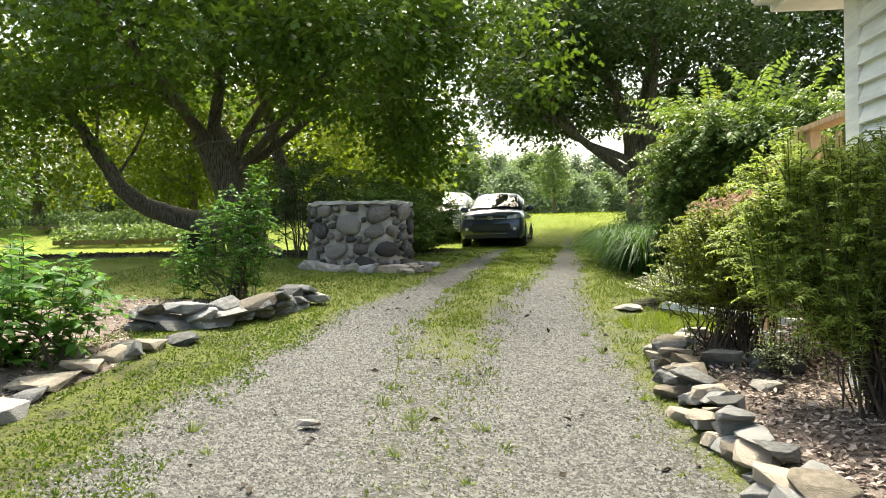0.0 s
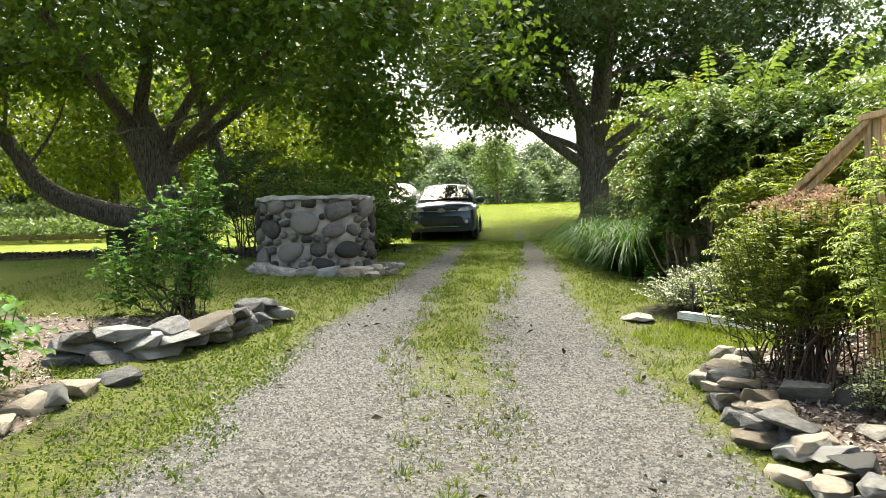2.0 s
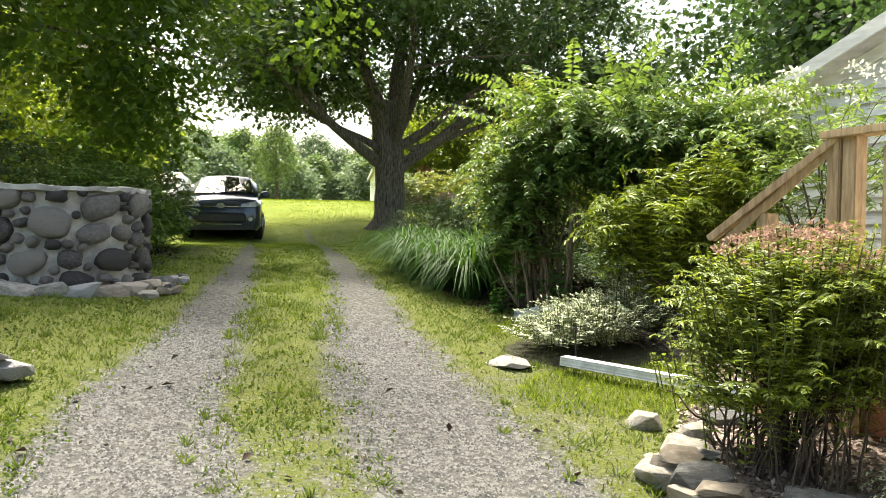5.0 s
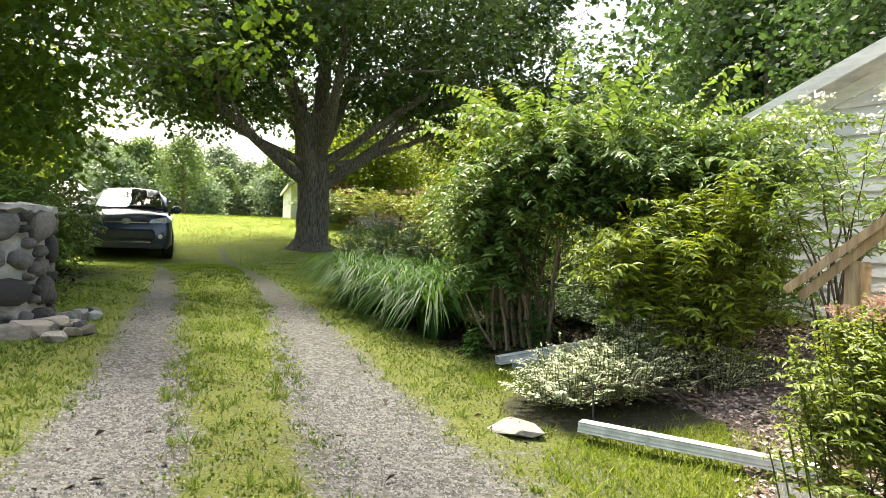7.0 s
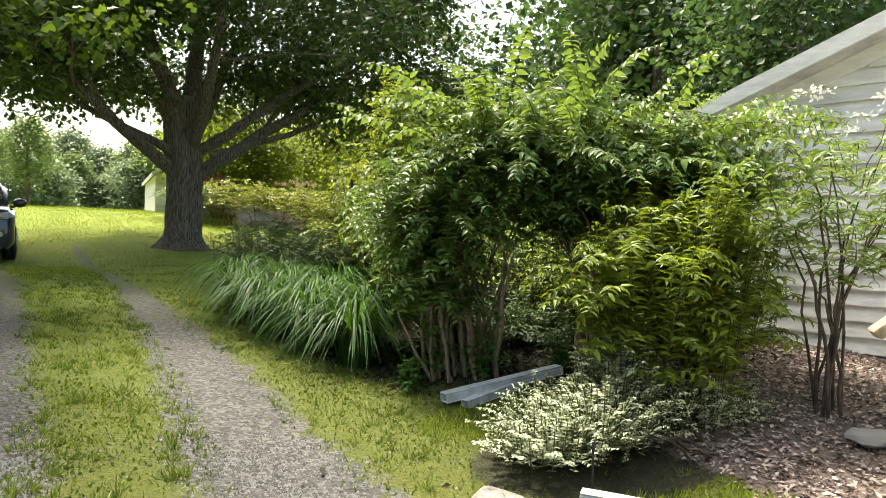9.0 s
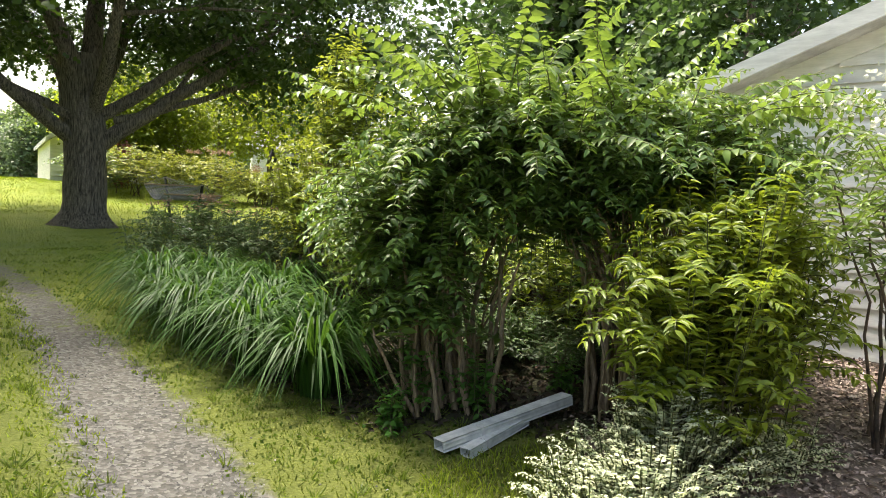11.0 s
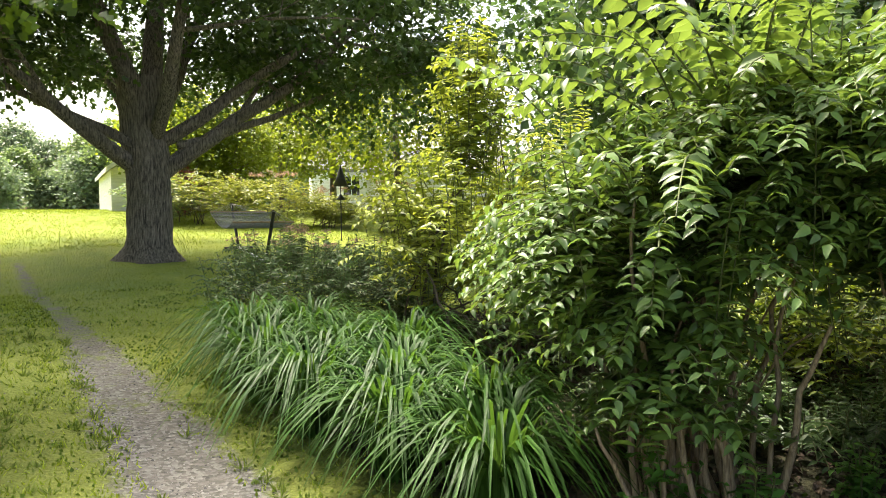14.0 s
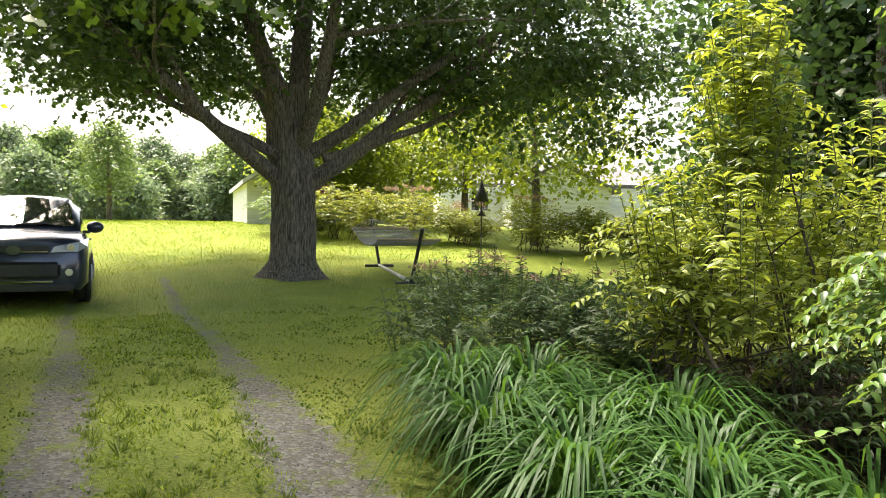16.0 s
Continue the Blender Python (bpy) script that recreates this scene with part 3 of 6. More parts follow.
def big_tree(place, label, trunk_pts, trunk_r, limbs, lumps, clusters, per, spread, leaf, material, seed, levels=2, category="tree", flare=1.6, bent=None):
    """A broad tree: trunk with a flared foot, limbs, and a crown of leaf sprays with gaps."""
    r = np.random.default_rng(seed)
    ob = thing("tree", place, label, category)
    t = Tubes(18)
    pts = np.asarray(trunk_pts, float)
    fine = np.linspace(0, 1, 16) ** 1.5 * (len(pts) - 1)
    pts = np.stack([np.interp(fine, np.arange(len(pts)), pts[:, k]) for k in range(3)], -1)
    h = pts[:, 2] - pts[0, 2]
    rr = trunk_r * (0.94 + (flare - 0.94) * np.exp(-np.maximum(h - 0.12, 0) / 0.16))
    a = np.linspace(0, 2 * np.pi, 18, endpoint=False)
    ridge = 1 + (0.05 + 0.14 * np.exp(-h / 0.3))[:, None] * np.sin(5 * a + 1)[None] + 0.03 * r.normal(size=(16, 18))
    t.add(pts, rr[:, None] * ridge)
    child(new("trunk", t.mesh("trunk", M["bark"])), ob)
    tips = []
    for start, way, length, rad in limbs:
        rods = Tubes(10)
        limb(rods, tips, start, way, length, rad, levels, r)
        child(new("limb", rods.mesh("limb", M["bark"])), ob)
    if bent:
        rods = Tubes(12)
        q = np.asarray(bent, float)
        s = np.linspace(0, len(q) - 1, 24)
        q = np.stack([np.interp(s, np.arange(len(q)), np.convolve(np.r_[q[0, k], q[:, k], q[-1, k]], [0.25, 0.5, 0.25], "valid")) for k in range(3)], -1)
        rods.add(q + r.normal(size=q.shape) * 0.012, np.linspace(0.31, 0.1, 24))
        for k in (14, 17, 20, 23):
            limb(rods, tips, q[k], (-0.5 + 0.5 * r.normal(), -0.3 + 0.4 * r.normal(), 0.8), 2.6, 0.06, 1, r)
        child(new("low_limb", rods.mesh("low_limb", M["bark"])), ob)
    tips = np.array(tips)
    lumps = np.asarray(lumps, float)
    k = r.choice(len(lumps), clusters, p=lumps[:, 6] / lumps[:, 6].sum())
    way = rand_dir(clusters, 0.05, r)
    c = lumps[k, :3] + way * lumps[k, 3:6] * (0.35 + 0.65 * r.random((clusters, 1)) ** 0.6)
    low = tips[:, 2] > np.percentile(tips[:, 2], 8)
    c = np.concatenate([c, tips[low][r.random(low.sum()) < 0.6]])
    child(new("crown", crown_leaves("crown", c, per, spread, leaf, material, r)), ob)
    return ob


def tree_mesh_set(height, spread, leaf, clusters, per, material, seed, cone=False, gap=0.25):
    """A trunk and a crown for a tree further off."""
    r = np.random.default_rng(seed)
    rods, tips = Tubes(8), []
    rods.add([(0, 0, -0.2), (0.05, 0, height * 0.3), (0, 0.1, height * 0.65), (0, 0, height * 0.97)], np.array([0.035, 0.026, 0.014, 0.004]) * height)
    for i in range(9):
        z = height * (gap + 0.6 * i / 9)
        limb(rods, tips, (0, 0, z), [*r.normal(size=2), 0.5], spread * 0.8 * (1 - 0.5 * i / 9), 0.008 * height, 0, r)
    u = r.random(clusters) ** (0.8 if not cone else 0.6)
    z = height * (gap + (1 - gap) * (1 - u if cone else u))
    wide = (u * spread if cone else spread * np.sin(np.pi * np.clip(0.12 + 0.85 * u, 0, 1)) ** 0.7)
    a = r.random(clusters) * 2 * np.pi
    lobes = 1 + 0.25 * np.sin(3 * a + seed) + 0.2 * np.sin(5 * a + z)
    q = np.sqrt(r.random(clusters) * 0.75 + 0.25)
    c = np.stack([np.cos(a) * wide * q * lobes, np.sin(a) * wide * q * lobes, z + r.normal(size=clusters) * 0.2], -1)
    return rods.mesh("trunk", M["bark"]), crown_leaves("crown", c, per, spread * 0.14, leaf, material, r, LEAF2, 0.7, -0.2 if not cone else -0.4)


def plain_tree(meshes, x, y, label, scale=1.0, turn=0.0, group="", category="tree", sink=0.0, z=None):
    ob = thing("tree", (x, y, (gz(x, y) if z is None else z) - sink), label, category, group, rz=turn)
    ob.scale = (scale,) * 3
    child(new("trunk", meshes[0]), ob)
    child(new("crown", meshes[1]), ob)
    return ob


# the big maple beside the end of the drive
mx, my = 4.34, 22.55
big_tree((mx, my, gz(mx, my)), "broad old maple with a thick furrowed trunk on the lawn",
         [(0, 0, -0.15), (0.0, 0, 0.5), (0.02, 0, 1.2), (0.0, 0.05, 1.9), (-0.05, 0.1, 2.6), (-0.1, 0.1, 3.5)], 0.43,
         [((-0.22, 0, 1.75), (-1.0, -0.25, 0.8), 5.2, 0.2), ((0.26, -0.05, 1.7), (0.75, -0.3, 0.75), 5.5, 0.22), ((-0.15, 0.0, 2.7), (-0.45, -0.3, 1.2), 6.5, 0.24),
          ((0.05, 0.1, 2.8), (0.15, 0.1, 1.4), 7.5, 0.27), ((0.3, -0.1, 2.3), (1.1, -0.55, 0.55), 6.8, 0.17), ((-0.1, 0.2, 2.5), (-0.3, 0.9, 0.9), 6.0, 0.2),
          ((0.2, 0.1, 2.6), (0.7, 0.5, 0.9), 6.5, 0.2), ((0.1, -0.2, 2.4), (0.1, -1.0, 0.75), 6.5, 0.18), ((0.5, -0.2, 2.2), (1.3, -0.2, 0.2), 6.0, 0.11),
          ((-0.3, -0.1, 2.2), (-1.0, 0.35, 0.6), 4.6, 0.13)],
         [(0.6, -0.5, 7.6, 5.6, 6.2, 3.0, 5), (-2.9, -0.5, 5.4, 2.1, 4.0, 1.8, 2.0), (4.2, -0.8, 5.0, 3.6, 4.2, 2.2, 1.3), (5.2, -0.8, 3.4, 2.4, 3.0, 1.0, 0.9),
          (0, -4.0, 6.4, 4.2, 2.6, 1.6, 1.2), (-3.7, -0.8, 3.7, 1.1, 2.0, 0.8, 0.5), (0.3, -2.0, 5.8, 3.4, 2.4, 1.2, 1.0), (0.6, -1.2, 4.9, 4.2, 3.4, 0.8, 1.0),
          (-2.3, 1.2, 3.9, 2.1, 2.6, 0.8, 1.1), (2.3, 1.2, 3.9, 2.2, 2.2, 0.8, 1.2), (0.8, 2.8, 5.2, 4.4, 3.0, 1.6, 1.5)],
         820, 58, 0.36, 0.135, "maple", 5)

# the spreading maple over the shady side garden, with its low bent limb
lx, ly = -6.3, 17.6
big_tree((lx, ly, gz(lx, ly)), "spreading shade maple with a leaning trunk and a long low limb", 
         [(0.35, 0, -0.15), (0.25, 0, 0.4), (0.1, 0, 1.0), (-0.15, 0, 1.7), (-0.4, 0, 2.4), (-0.65, 0, 2.9)], 0.46,
         [((-0.5, 0, 2.5), (-0.7, -0.3, 0.9), 6.0, 0.2),
          ((-0.55, 0, 2.6), (0.05, -0.4, 1.3), 6.5, 0.2), ((-0.1, 0, 2.1), (0.45, 0.1, 1.2), 5.5, 0.17), ((0.0, 0, 1.9), (1.2, -0.4, 0.75), 6.5, 0.15),
          ((-0.5, 0, 2.5), (-0.3, -1.0, 0.7), 6.5, 0.17), ((1.1, 0.9, 0.9), (0.1, 0.1, 1.5), 6.0, 0.26), ((0.3, -0.2, 2.2), (1.0, -0.9, 0.5), 6.5, 0.14)],
         [(0, 0, 6.8, 6.5, 6.0, 3.0, 5), (3.7, -2.5, 4.2, 2.1, 3.8, 1.7, 2.4), (-4.0, -2.0, 4.8, 4.2, 3.6, 2.2, 2.2), (1.0, -5.0, 4.8, 4.0, 2.6, 1.7, 2.0),
          (4.5, -0.2, 2.6, 1.0, 2.6, 1.0, 1.0), (-6.5, -1.5, 3.4, 2.8, 2.8, 1.6, 1.0)],
         850, 50, 0.38, 0.145, "maple_l", 8, bent=[(0.2, 0, 0.5), (-0.6, -0.05, 0.72), (-1.5, -0.1, 0.92), (-2.3, -0.15, 1.12), (-2.85, -0.2, 1.6), (-3.25, -0.25, 2.4), (-3.75, -0.3, 3.3), (-4.5, -0.4, 4.2)])

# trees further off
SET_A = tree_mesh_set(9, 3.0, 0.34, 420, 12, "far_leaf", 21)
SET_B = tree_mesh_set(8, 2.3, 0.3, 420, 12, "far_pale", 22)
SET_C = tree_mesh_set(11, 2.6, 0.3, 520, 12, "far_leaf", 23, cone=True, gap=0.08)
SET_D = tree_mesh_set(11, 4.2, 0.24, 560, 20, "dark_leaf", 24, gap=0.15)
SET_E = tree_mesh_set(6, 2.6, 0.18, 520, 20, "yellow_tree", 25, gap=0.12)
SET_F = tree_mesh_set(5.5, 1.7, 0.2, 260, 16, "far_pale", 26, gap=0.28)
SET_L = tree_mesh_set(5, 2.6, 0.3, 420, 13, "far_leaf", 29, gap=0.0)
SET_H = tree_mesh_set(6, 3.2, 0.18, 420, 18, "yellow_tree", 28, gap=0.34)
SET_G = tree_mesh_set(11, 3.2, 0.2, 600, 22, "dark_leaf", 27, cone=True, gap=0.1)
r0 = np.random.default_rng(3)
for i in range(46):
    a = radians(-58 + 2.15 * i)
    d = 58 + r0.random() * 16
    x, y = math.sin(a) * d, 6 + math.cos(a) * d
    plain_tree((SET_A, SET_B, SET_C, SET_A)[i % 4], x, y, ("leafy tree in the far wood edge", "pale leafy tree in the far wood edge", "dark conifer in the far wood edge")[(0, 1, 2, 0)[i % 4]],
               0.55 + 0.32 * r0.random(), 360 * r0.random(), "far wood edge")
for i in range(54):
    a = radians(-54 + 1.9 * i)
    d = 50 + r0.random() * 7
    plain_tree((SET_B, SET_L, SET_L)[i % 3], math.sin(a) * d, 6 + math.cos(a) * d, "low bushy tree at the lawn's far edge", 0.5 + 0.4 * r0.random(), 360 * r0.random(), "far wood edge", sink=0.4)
plain_tree(SET_F, 2.75, 36.1, "young pale-leaved tree standing alone on the lawn", 0.55, 40)
for x, y, s, a in ((-9.5, 33, 1.1, 10), (-4.6, 29, 1.0, 80), (-14, 33.5, 1.1, 200), (-20, 31, 1.2, 120), (-7, 35, 1.1, 300), (-3.2, 25, 0.62, 30), (-25, 28, 1.3, 77), (-17, 37, 1.4, 20)):
    plain_tree(SET_E, x, y, "sunlit yellow-green tree behind the shade maple", s, a, "sunny thicket")
for x, y, s, a in ((15.6, 18.0, 0.9, 0), (19.0, 14.5, 1.0, 130), (13.5, 13.0, 0.62, 250), (20.5, 22.5, 1.1, 60)):
    plain_tree(SET_D, x, y, "tall dark leafy tree behind the white outbuilding", s, a, "dark trees")
for x, y, s, a in ((17.0, 20.5, 1.0, 20), (-15, 17, 0.8, 50), (-19, 14, 0.9, 90)):
    plain_tree(SET_G, x, y, "dark conifer with drooping sprays", s, a, "dark trees")
plain_tree(SET_H, 13.3, 26.9, "old apple tree before the far house", 0.85, 15)
plain_tree(SET_E, 8.7, 32.5, "small leafy tree behind the flowering shrubs", 0.62, 100)
for x, y, s in ((-12.5, 12.0, 0.9), (-14.5, 14.5, 1.0)):
    plain_tree(SET_D, x, y, "dark leafy sapling in the shady side garden", s * 0.4, 70 * s, "side garden saplings")

# the honeysuckle, two stools of bare canes under one arching canopy
def long_shoots(ob, bases, ways, lengths, leaf, gap, material, seed, sag=0.35):
    """Long young shoots that arch out of a shrub, with their leaves in two flat ranks, each shoot a part."""
    r = np.random.default_rng(seed)
    for a, w, ln in zip(bases, ways, lengths):
        a, w = np.asarray(a, float), norm(np.asarray(w, float))
        level = norm(np.array([w[0], w[1], 0.0]) + 1e-6)
        tip = a + w * ln * 0.92 + level * ln * 0.22 - np.array([0, 0, sag * ln * (1.1 - abs(w[2]))])
        n = max(6, int(ln / gap))
        c = bezier(a, a + w * ln * 0.6 + np.array([0, 0, 0.1 * ln]), tip, n)
        t = norm(np.gradient(c, axis=0))
        s = norm(np.cross(t, np.array([0.03, 0.05, 1.0]) + 0.25 * r.normal(size=3)))
        P, D, N, L = [], [], [], []
        size = leaf * (0.75 + 0.35 * r.random(n)) * np.interp(np.linspace(0, 1, n), [0, 0.3, 0.75, 1], [0.75, 1.0, 0.9, 0.35])
        for sign in (1, -1):
            P.append(c)
            D.append(sign * s + 0.35 * t + r.normal(size=(n, 3)) * 0.24 + np.array([0, 0, -0.3]))
            N.append(np.cross(s, t) * (1 if np.cross(s, t)[n // 2][2] > 0 else -1) + r.normal(size=(n, 3)) * 0.3)
            L.append(size)
        L = np.concatenate(L)
        shoot = child(new("shoot", leaf_mesh("shoot", np.concatenate(P), np.concatenate(D), np.concatenate(N), L, L * 0.5, M[material], LEAF8)), ob)
        rod = Tubes(4)
        rod.add(c[:: 2], np.linspace(0.006, 0.002, len(c[:: 2])))
        child(new("stalk", rod.mesh("stalk", M["green_stem"])), shoot)
        tagged(shoot, kind="stuff")


hx, hy = 2.95, 9.2
honey = shrub("honeysuckle_shrub", (hx, hy, gz(hx, hy)), "large arching honeysuckle shrub with bare tan canes below", "shrub",
      [(-0.5, 0.5, 1.4, 0.62, 0.65, 0.5, 2.6), (0.05, 0.05, 1.66, 0.85, 0.7, 0.34, 3.4), (0.75, -0.5, 1.62, 0.8, 0.6, 0.34, 3), (0.25, 0.0, 1.86, 0.9, 0.75, 0.32, 2.4),
       (-0.62, 0.4, 0.9, 0.3, 0.3, 0.42, 0.9), (0.2, -0.15, 1.42, 0.7, 0.45, 0.2, 1.6), (0.8, 0.4, 1.55, 0.6, 0.5, 0.3, 1.2), (-0.2, 0.9, 1.3, 0.5, 0.4, 0.45, 1.1), (-0.38, 1.1, 1.25, 0.34, 0.4, 0.42, 1.2), (-0.1, 1.5, 1.2, 0.36, 0.36, 0.42, 0.9), (1.35, -0.7, 1.6, 0.55, 0.5, 0.3, 1.3)],
      1550, 0.6, (0.098, 0.05), 0.046, "honey", stems=96, foot=0.3, droop=0.22, stem_r=0.016, stem_mat="pale_stem", upright=0.06, seed=31,
      stem_label=((-0.45, 0.35), (0.35, -0.42), (-0.3, 0.42), (0.5, -0.5)))
rs = np.random.default_rng(77)
sh_b, sh_w, sh_l = [], [], []
for i in range(110):
    u = rs.random()
    bx_, by_ = -0.6 + 1.9 * u + 0.2 * rs.normal(), 0.45 - 1.0 * u + 0.35 * rs.normal()
    out = np.array([bx_ - 0.25, by_ - 0.0]) * 0.9 + rs.normal(size=2) * 0.45
    sh_b.append((bx_, by_, 1.75 + 0.2 * rs.random()))
    sh_w.append((out[0], out[1], 0.15 + 0.75 * rs.random()))
    sh_l.append(0.4 + 0.6 * rs.random())
for b_, w_, l_ in (((0.2, 0.1, 1.9), (-0.1, 0.05, 1.0), 0.85), ((-0.4, 0.3, 1.8), (-0.8, 0.15, 0.75), 1.0), ((-0.5, 0.4, 1.7), (-0.9, 0.3, 0.45), 0.95), ((0.9, -0.5, 1.9), (0.25, -0.2, 1.0), 0.8),
                   ((1.3, -0.7, 1.75), (0.8, -0.6, 0.55), 1.1), ((0.5, -0.2, 1.9), (0.1, -0.1, 1.0), 0.75), ((1.2, -0.4, 1.8), (0.7, -0.3, 0.7), 1.0), ((-0.1, -0.3, 1.6), (-0.3, -0.9, 0.2), 0.85),
                   ((0.5, -0.6, 1.6), (0.0, -1.0, 0.15), 0.85), ((-0.7, 0.2, 1.55), (-0.9, -0.5, 0.1), 0.7), ((1.0, -0.8, 1.6), (0.3, -1.0, 0.2), 0.8)):
    sh_b.append(b_), sh_w.append(w_), sh_l.append(l_)
long_shoots(honey, sh_b, sh_w, sh_l, 0.105, 0.05, "honey_tip", 78)
fx, fy = 3.15, 8.0
shrub("forsythia_shrub", (fx, fy, gz(fx, fy)), "yellow-green forsythia shrub with paired pointed leaves", "shrub",
      [(-0.35, 0.05, 0.85, 0.55, 0.45, 0.4, 3), (0.15, 0.1, 1.15, 0.6, 0.5, 0.4, 3), (0.35, 0, 0.7, 0.6, 0.5, 0.4, 2.4), (-0.3, 0.0, 0.5, 0.45, 0.4, 0.3, 1.6), (0.6, 0.1, 1.2, 0.4, 0.4, 0.35, 1.4)],
      400, 0.46, (0.12, 0.042), 0.04, "forsythia", stems=22, foot=0.2, droop=0.1, upright=0.35, seed=32)
ex, ey = 4.0, 7.45
shrub("elder_shrub", (ex, ey, gz(ex, ey)), "leggy elder with white flower heads and bare lower stems", "shrub",
      [(0.05, -0.1, 1.6, 0.85, 0.9, 0.42, 3), (-0.1, -0.2, 1.2, 0.6, 0.6, 0.35, 2), (-0.45, 0.1, 1.45, 0.5, 0.5, 0.35, 1.2)], 120, 0.4, (0.1, 0.04), 0.05, "honey_tip", stems=11, foot=0.1, droop=0.3, seed=33,
      bloom=("white_bloom", 14, 0.1))
ux, uy = 2.55, 7.95
shrub("euonymus_shrub", (ux, uy, gz(ux, uy)), "low spreading euonymus with cream-edged leaves", "shrub",
      [(0, 0, 0.22, 0.95, 0.48, 0.22, 3), (0.15, 0.1, 0.42, 0.4, 0.3, 0.22, 1.6), (-0.6, -0.05, 0.16, 0.5, 0.4, 0.16, 1.2), (0.8, -0.1, 0.18, 0.45, 0.35, 0.16, 1)], 1150, 0.18, (0.034, 0.02), 0.015, "euonymus", stems=20, foot=0.6,
      droop=-0.1, upright=0.3, seed=34, shell=0.3)
for x, y, s in ((1.78, 4.72, 35), (2.0, 4.95, 36)):
    shrub("euonymus_sprig", (x, y, gz(x, y)), "small euonymus sprig with white-edged leaves in the mulch", "shrub", [(0, 0, 0.14, 0.14, 0.14, 0.12, 1)], 46, 0.14, (0.034, 0.02), 0.018, "euonymus", stems=5, foot=0.06, seed=s, upright=0.4, group="euonymus sprigs")

# spireas
sx, sy = 1.76, 5.42
SPIREA = [(0, 0, 0.72, 0.5, 0.5, 0.34, 4), (-0.12, 0, 0.5, 0.5, 0.48, 0.24, 2.2), (0.12, 0, 0.84, 0.42, 0.42, 0.24, 2.4), (0.3, -0.1, 0.55, 0.3, 0.35, 0.25, 1)]
shrub("spirea_shrub", (sx, sy, gz(sx, sy)), "rounded spirea bush with faded pink flower heads", "shrub", SPIREA, 960, 0.24, (0.05, 0.021), 0.02, "spirea", stems=95, foot=0.2, droop=0.0, seed=41,
      bloom=("bloom", 64, 0.062), upright=0.35, stem_r=0.006, shell=0.62)
sx, sy = 3.15, 14.3
shrub("spirea_shrub", (sx, sy, gz(sx, sy)), "dark spirea bush with faded pink heads beside the lawn", "shrub", [(0, 0, 0.5, 0.95, 0.95, 0.45, 3), (0.3, -0.8, 0.45, 0.7, 0.6, 0.4, 1.5), (0.9, -0.6, 0.45, 0.6, 0.6, 0.4, 1.2)], 760, 0.3, (0.07, 0.026), 0.03, "dark_leaf", stems=40, foot=0.4, droop=0.1, seed=42,
      bloom=("bloom", 36, 0.06), upright=0.3, stem_r=0.006)
x, y = 2.05, 3.95
shrub("feathery_shrub", (x, y, gz(x, y)), "tall feathery fine-leaved shrub beside the house corner", "shrub", [(-0.1, 0.1, 0.95, 0.42, 0.4, 0.5, 3), (0.15, 0, 1.15, 0.4, 0.4, 0.4, 2), (-0.2, 0, 0.62, 0.34, 0.32, 0.3, 1.6), (-0.42, 0.25, 0.85, 0.3, 0.3, 0.35, 1.6), (-0.36, 0.2, 1.2, 0.28, 0.28, 0.3, 1.4)], 1100, 0.26, (0.046, 0.016), 0.015, "feather", stems=44, foot=0.13,
      droop=0.1, upright=0.25, seed=43, stem_r=0.009)
for k, (x, y, h) in enumerate(((4.5, 10.15, 0.95), (4.9, 11.3, 1.3), (5.4, 10.3, 1.2), (4.4, 12.6, 1.4), (5.9, 12.0, 1.6), (5.2, 13.6, 1.5))):
    shrub("forsythia_shrub", (x, y, gz(x, y)), "sunlit yellow-green forsythia behind the honeysuckle", "shrub", [(0, 0, h * 0.55, 0.75, 0.75, h * 0.5, 1)], 130, 0.45, (0.11, 0.045), 0.055, "forsythia", stems=10, foot=0.25, seed=80 + k, upright=0.3, group="forsythias behind")
for k, (x, y, h) in enumerate(((4.5, 10.7, 1.0), (5.0, 9.7, 0.7), (3.8, 11.5, 0.9), (4.9, 8.9, 0.8), (5.7, 10.9, 1.3), (3.75, 9.75, 0.25), (3.45, 10.3, 0.4), (4.15, 9.45, 0.25), (3.95, 10.3, 0.3))):
    shrub("undergrowth_shrub", (x, y, gz(x, y)), "dark leafy undergrowth beneath the honeysuckle", "shrub", [(0, 0, h * 0.5, 0.6, 0.6, h * 0.5, 1)], 110, 0.35, (0.08, 0.035), 0.05, "dark_leaf", stems=10, foot=0.25, seed=180 + k, upright=0.3, group="undergrowth")
for k, (x, y, s) in enumerate(((2.3, 9.55, 0.5), (2.62, 9.35, 0.35), (3.3, 9.2, 0.22), (2.05, 9.5, 0.2), (3.6, 8.75, 0.3), (2.75, 9.85, 0.4))):
    shrub("seedling_plant", (x, y, gz(x, y)), "leafy green seedling at the foot of the honeysuckle", "plant", [(0, 0, s * 0.6, s * 0.35, s * 0.35, s * 0.5, 1)], 22, 0.2, (0.075, 0.045), 0.05, "hydrangea", stems=6, foot=0.05, seed=190 + k, upright=0.5, group="seedlings", stem_r=0.004)
x, y = 3.55, 12.2
shrub("rose_shrub", (x, y, gz(x, y)), "loose tall yellow-green shrub with dark bare stems", "shrub", [(0, 0, 1.15, 0.75, 0.8, 0.55, 3), (-0.2, 0.4, 0.95, 0.5, 0.5, 0.45, 1.3), (0.0, 0.0, 1.95, 0.3, 0.3, 0.6, 1.6), (0.8, -0.3, 1.45, 0.5, 0.5, 0.55, 1)],
      330, 0.42, (0.105, 0.052), 0.05, "rose", stems=18, foot=0.5, droop=0.1, seed=44, upright=0.45)

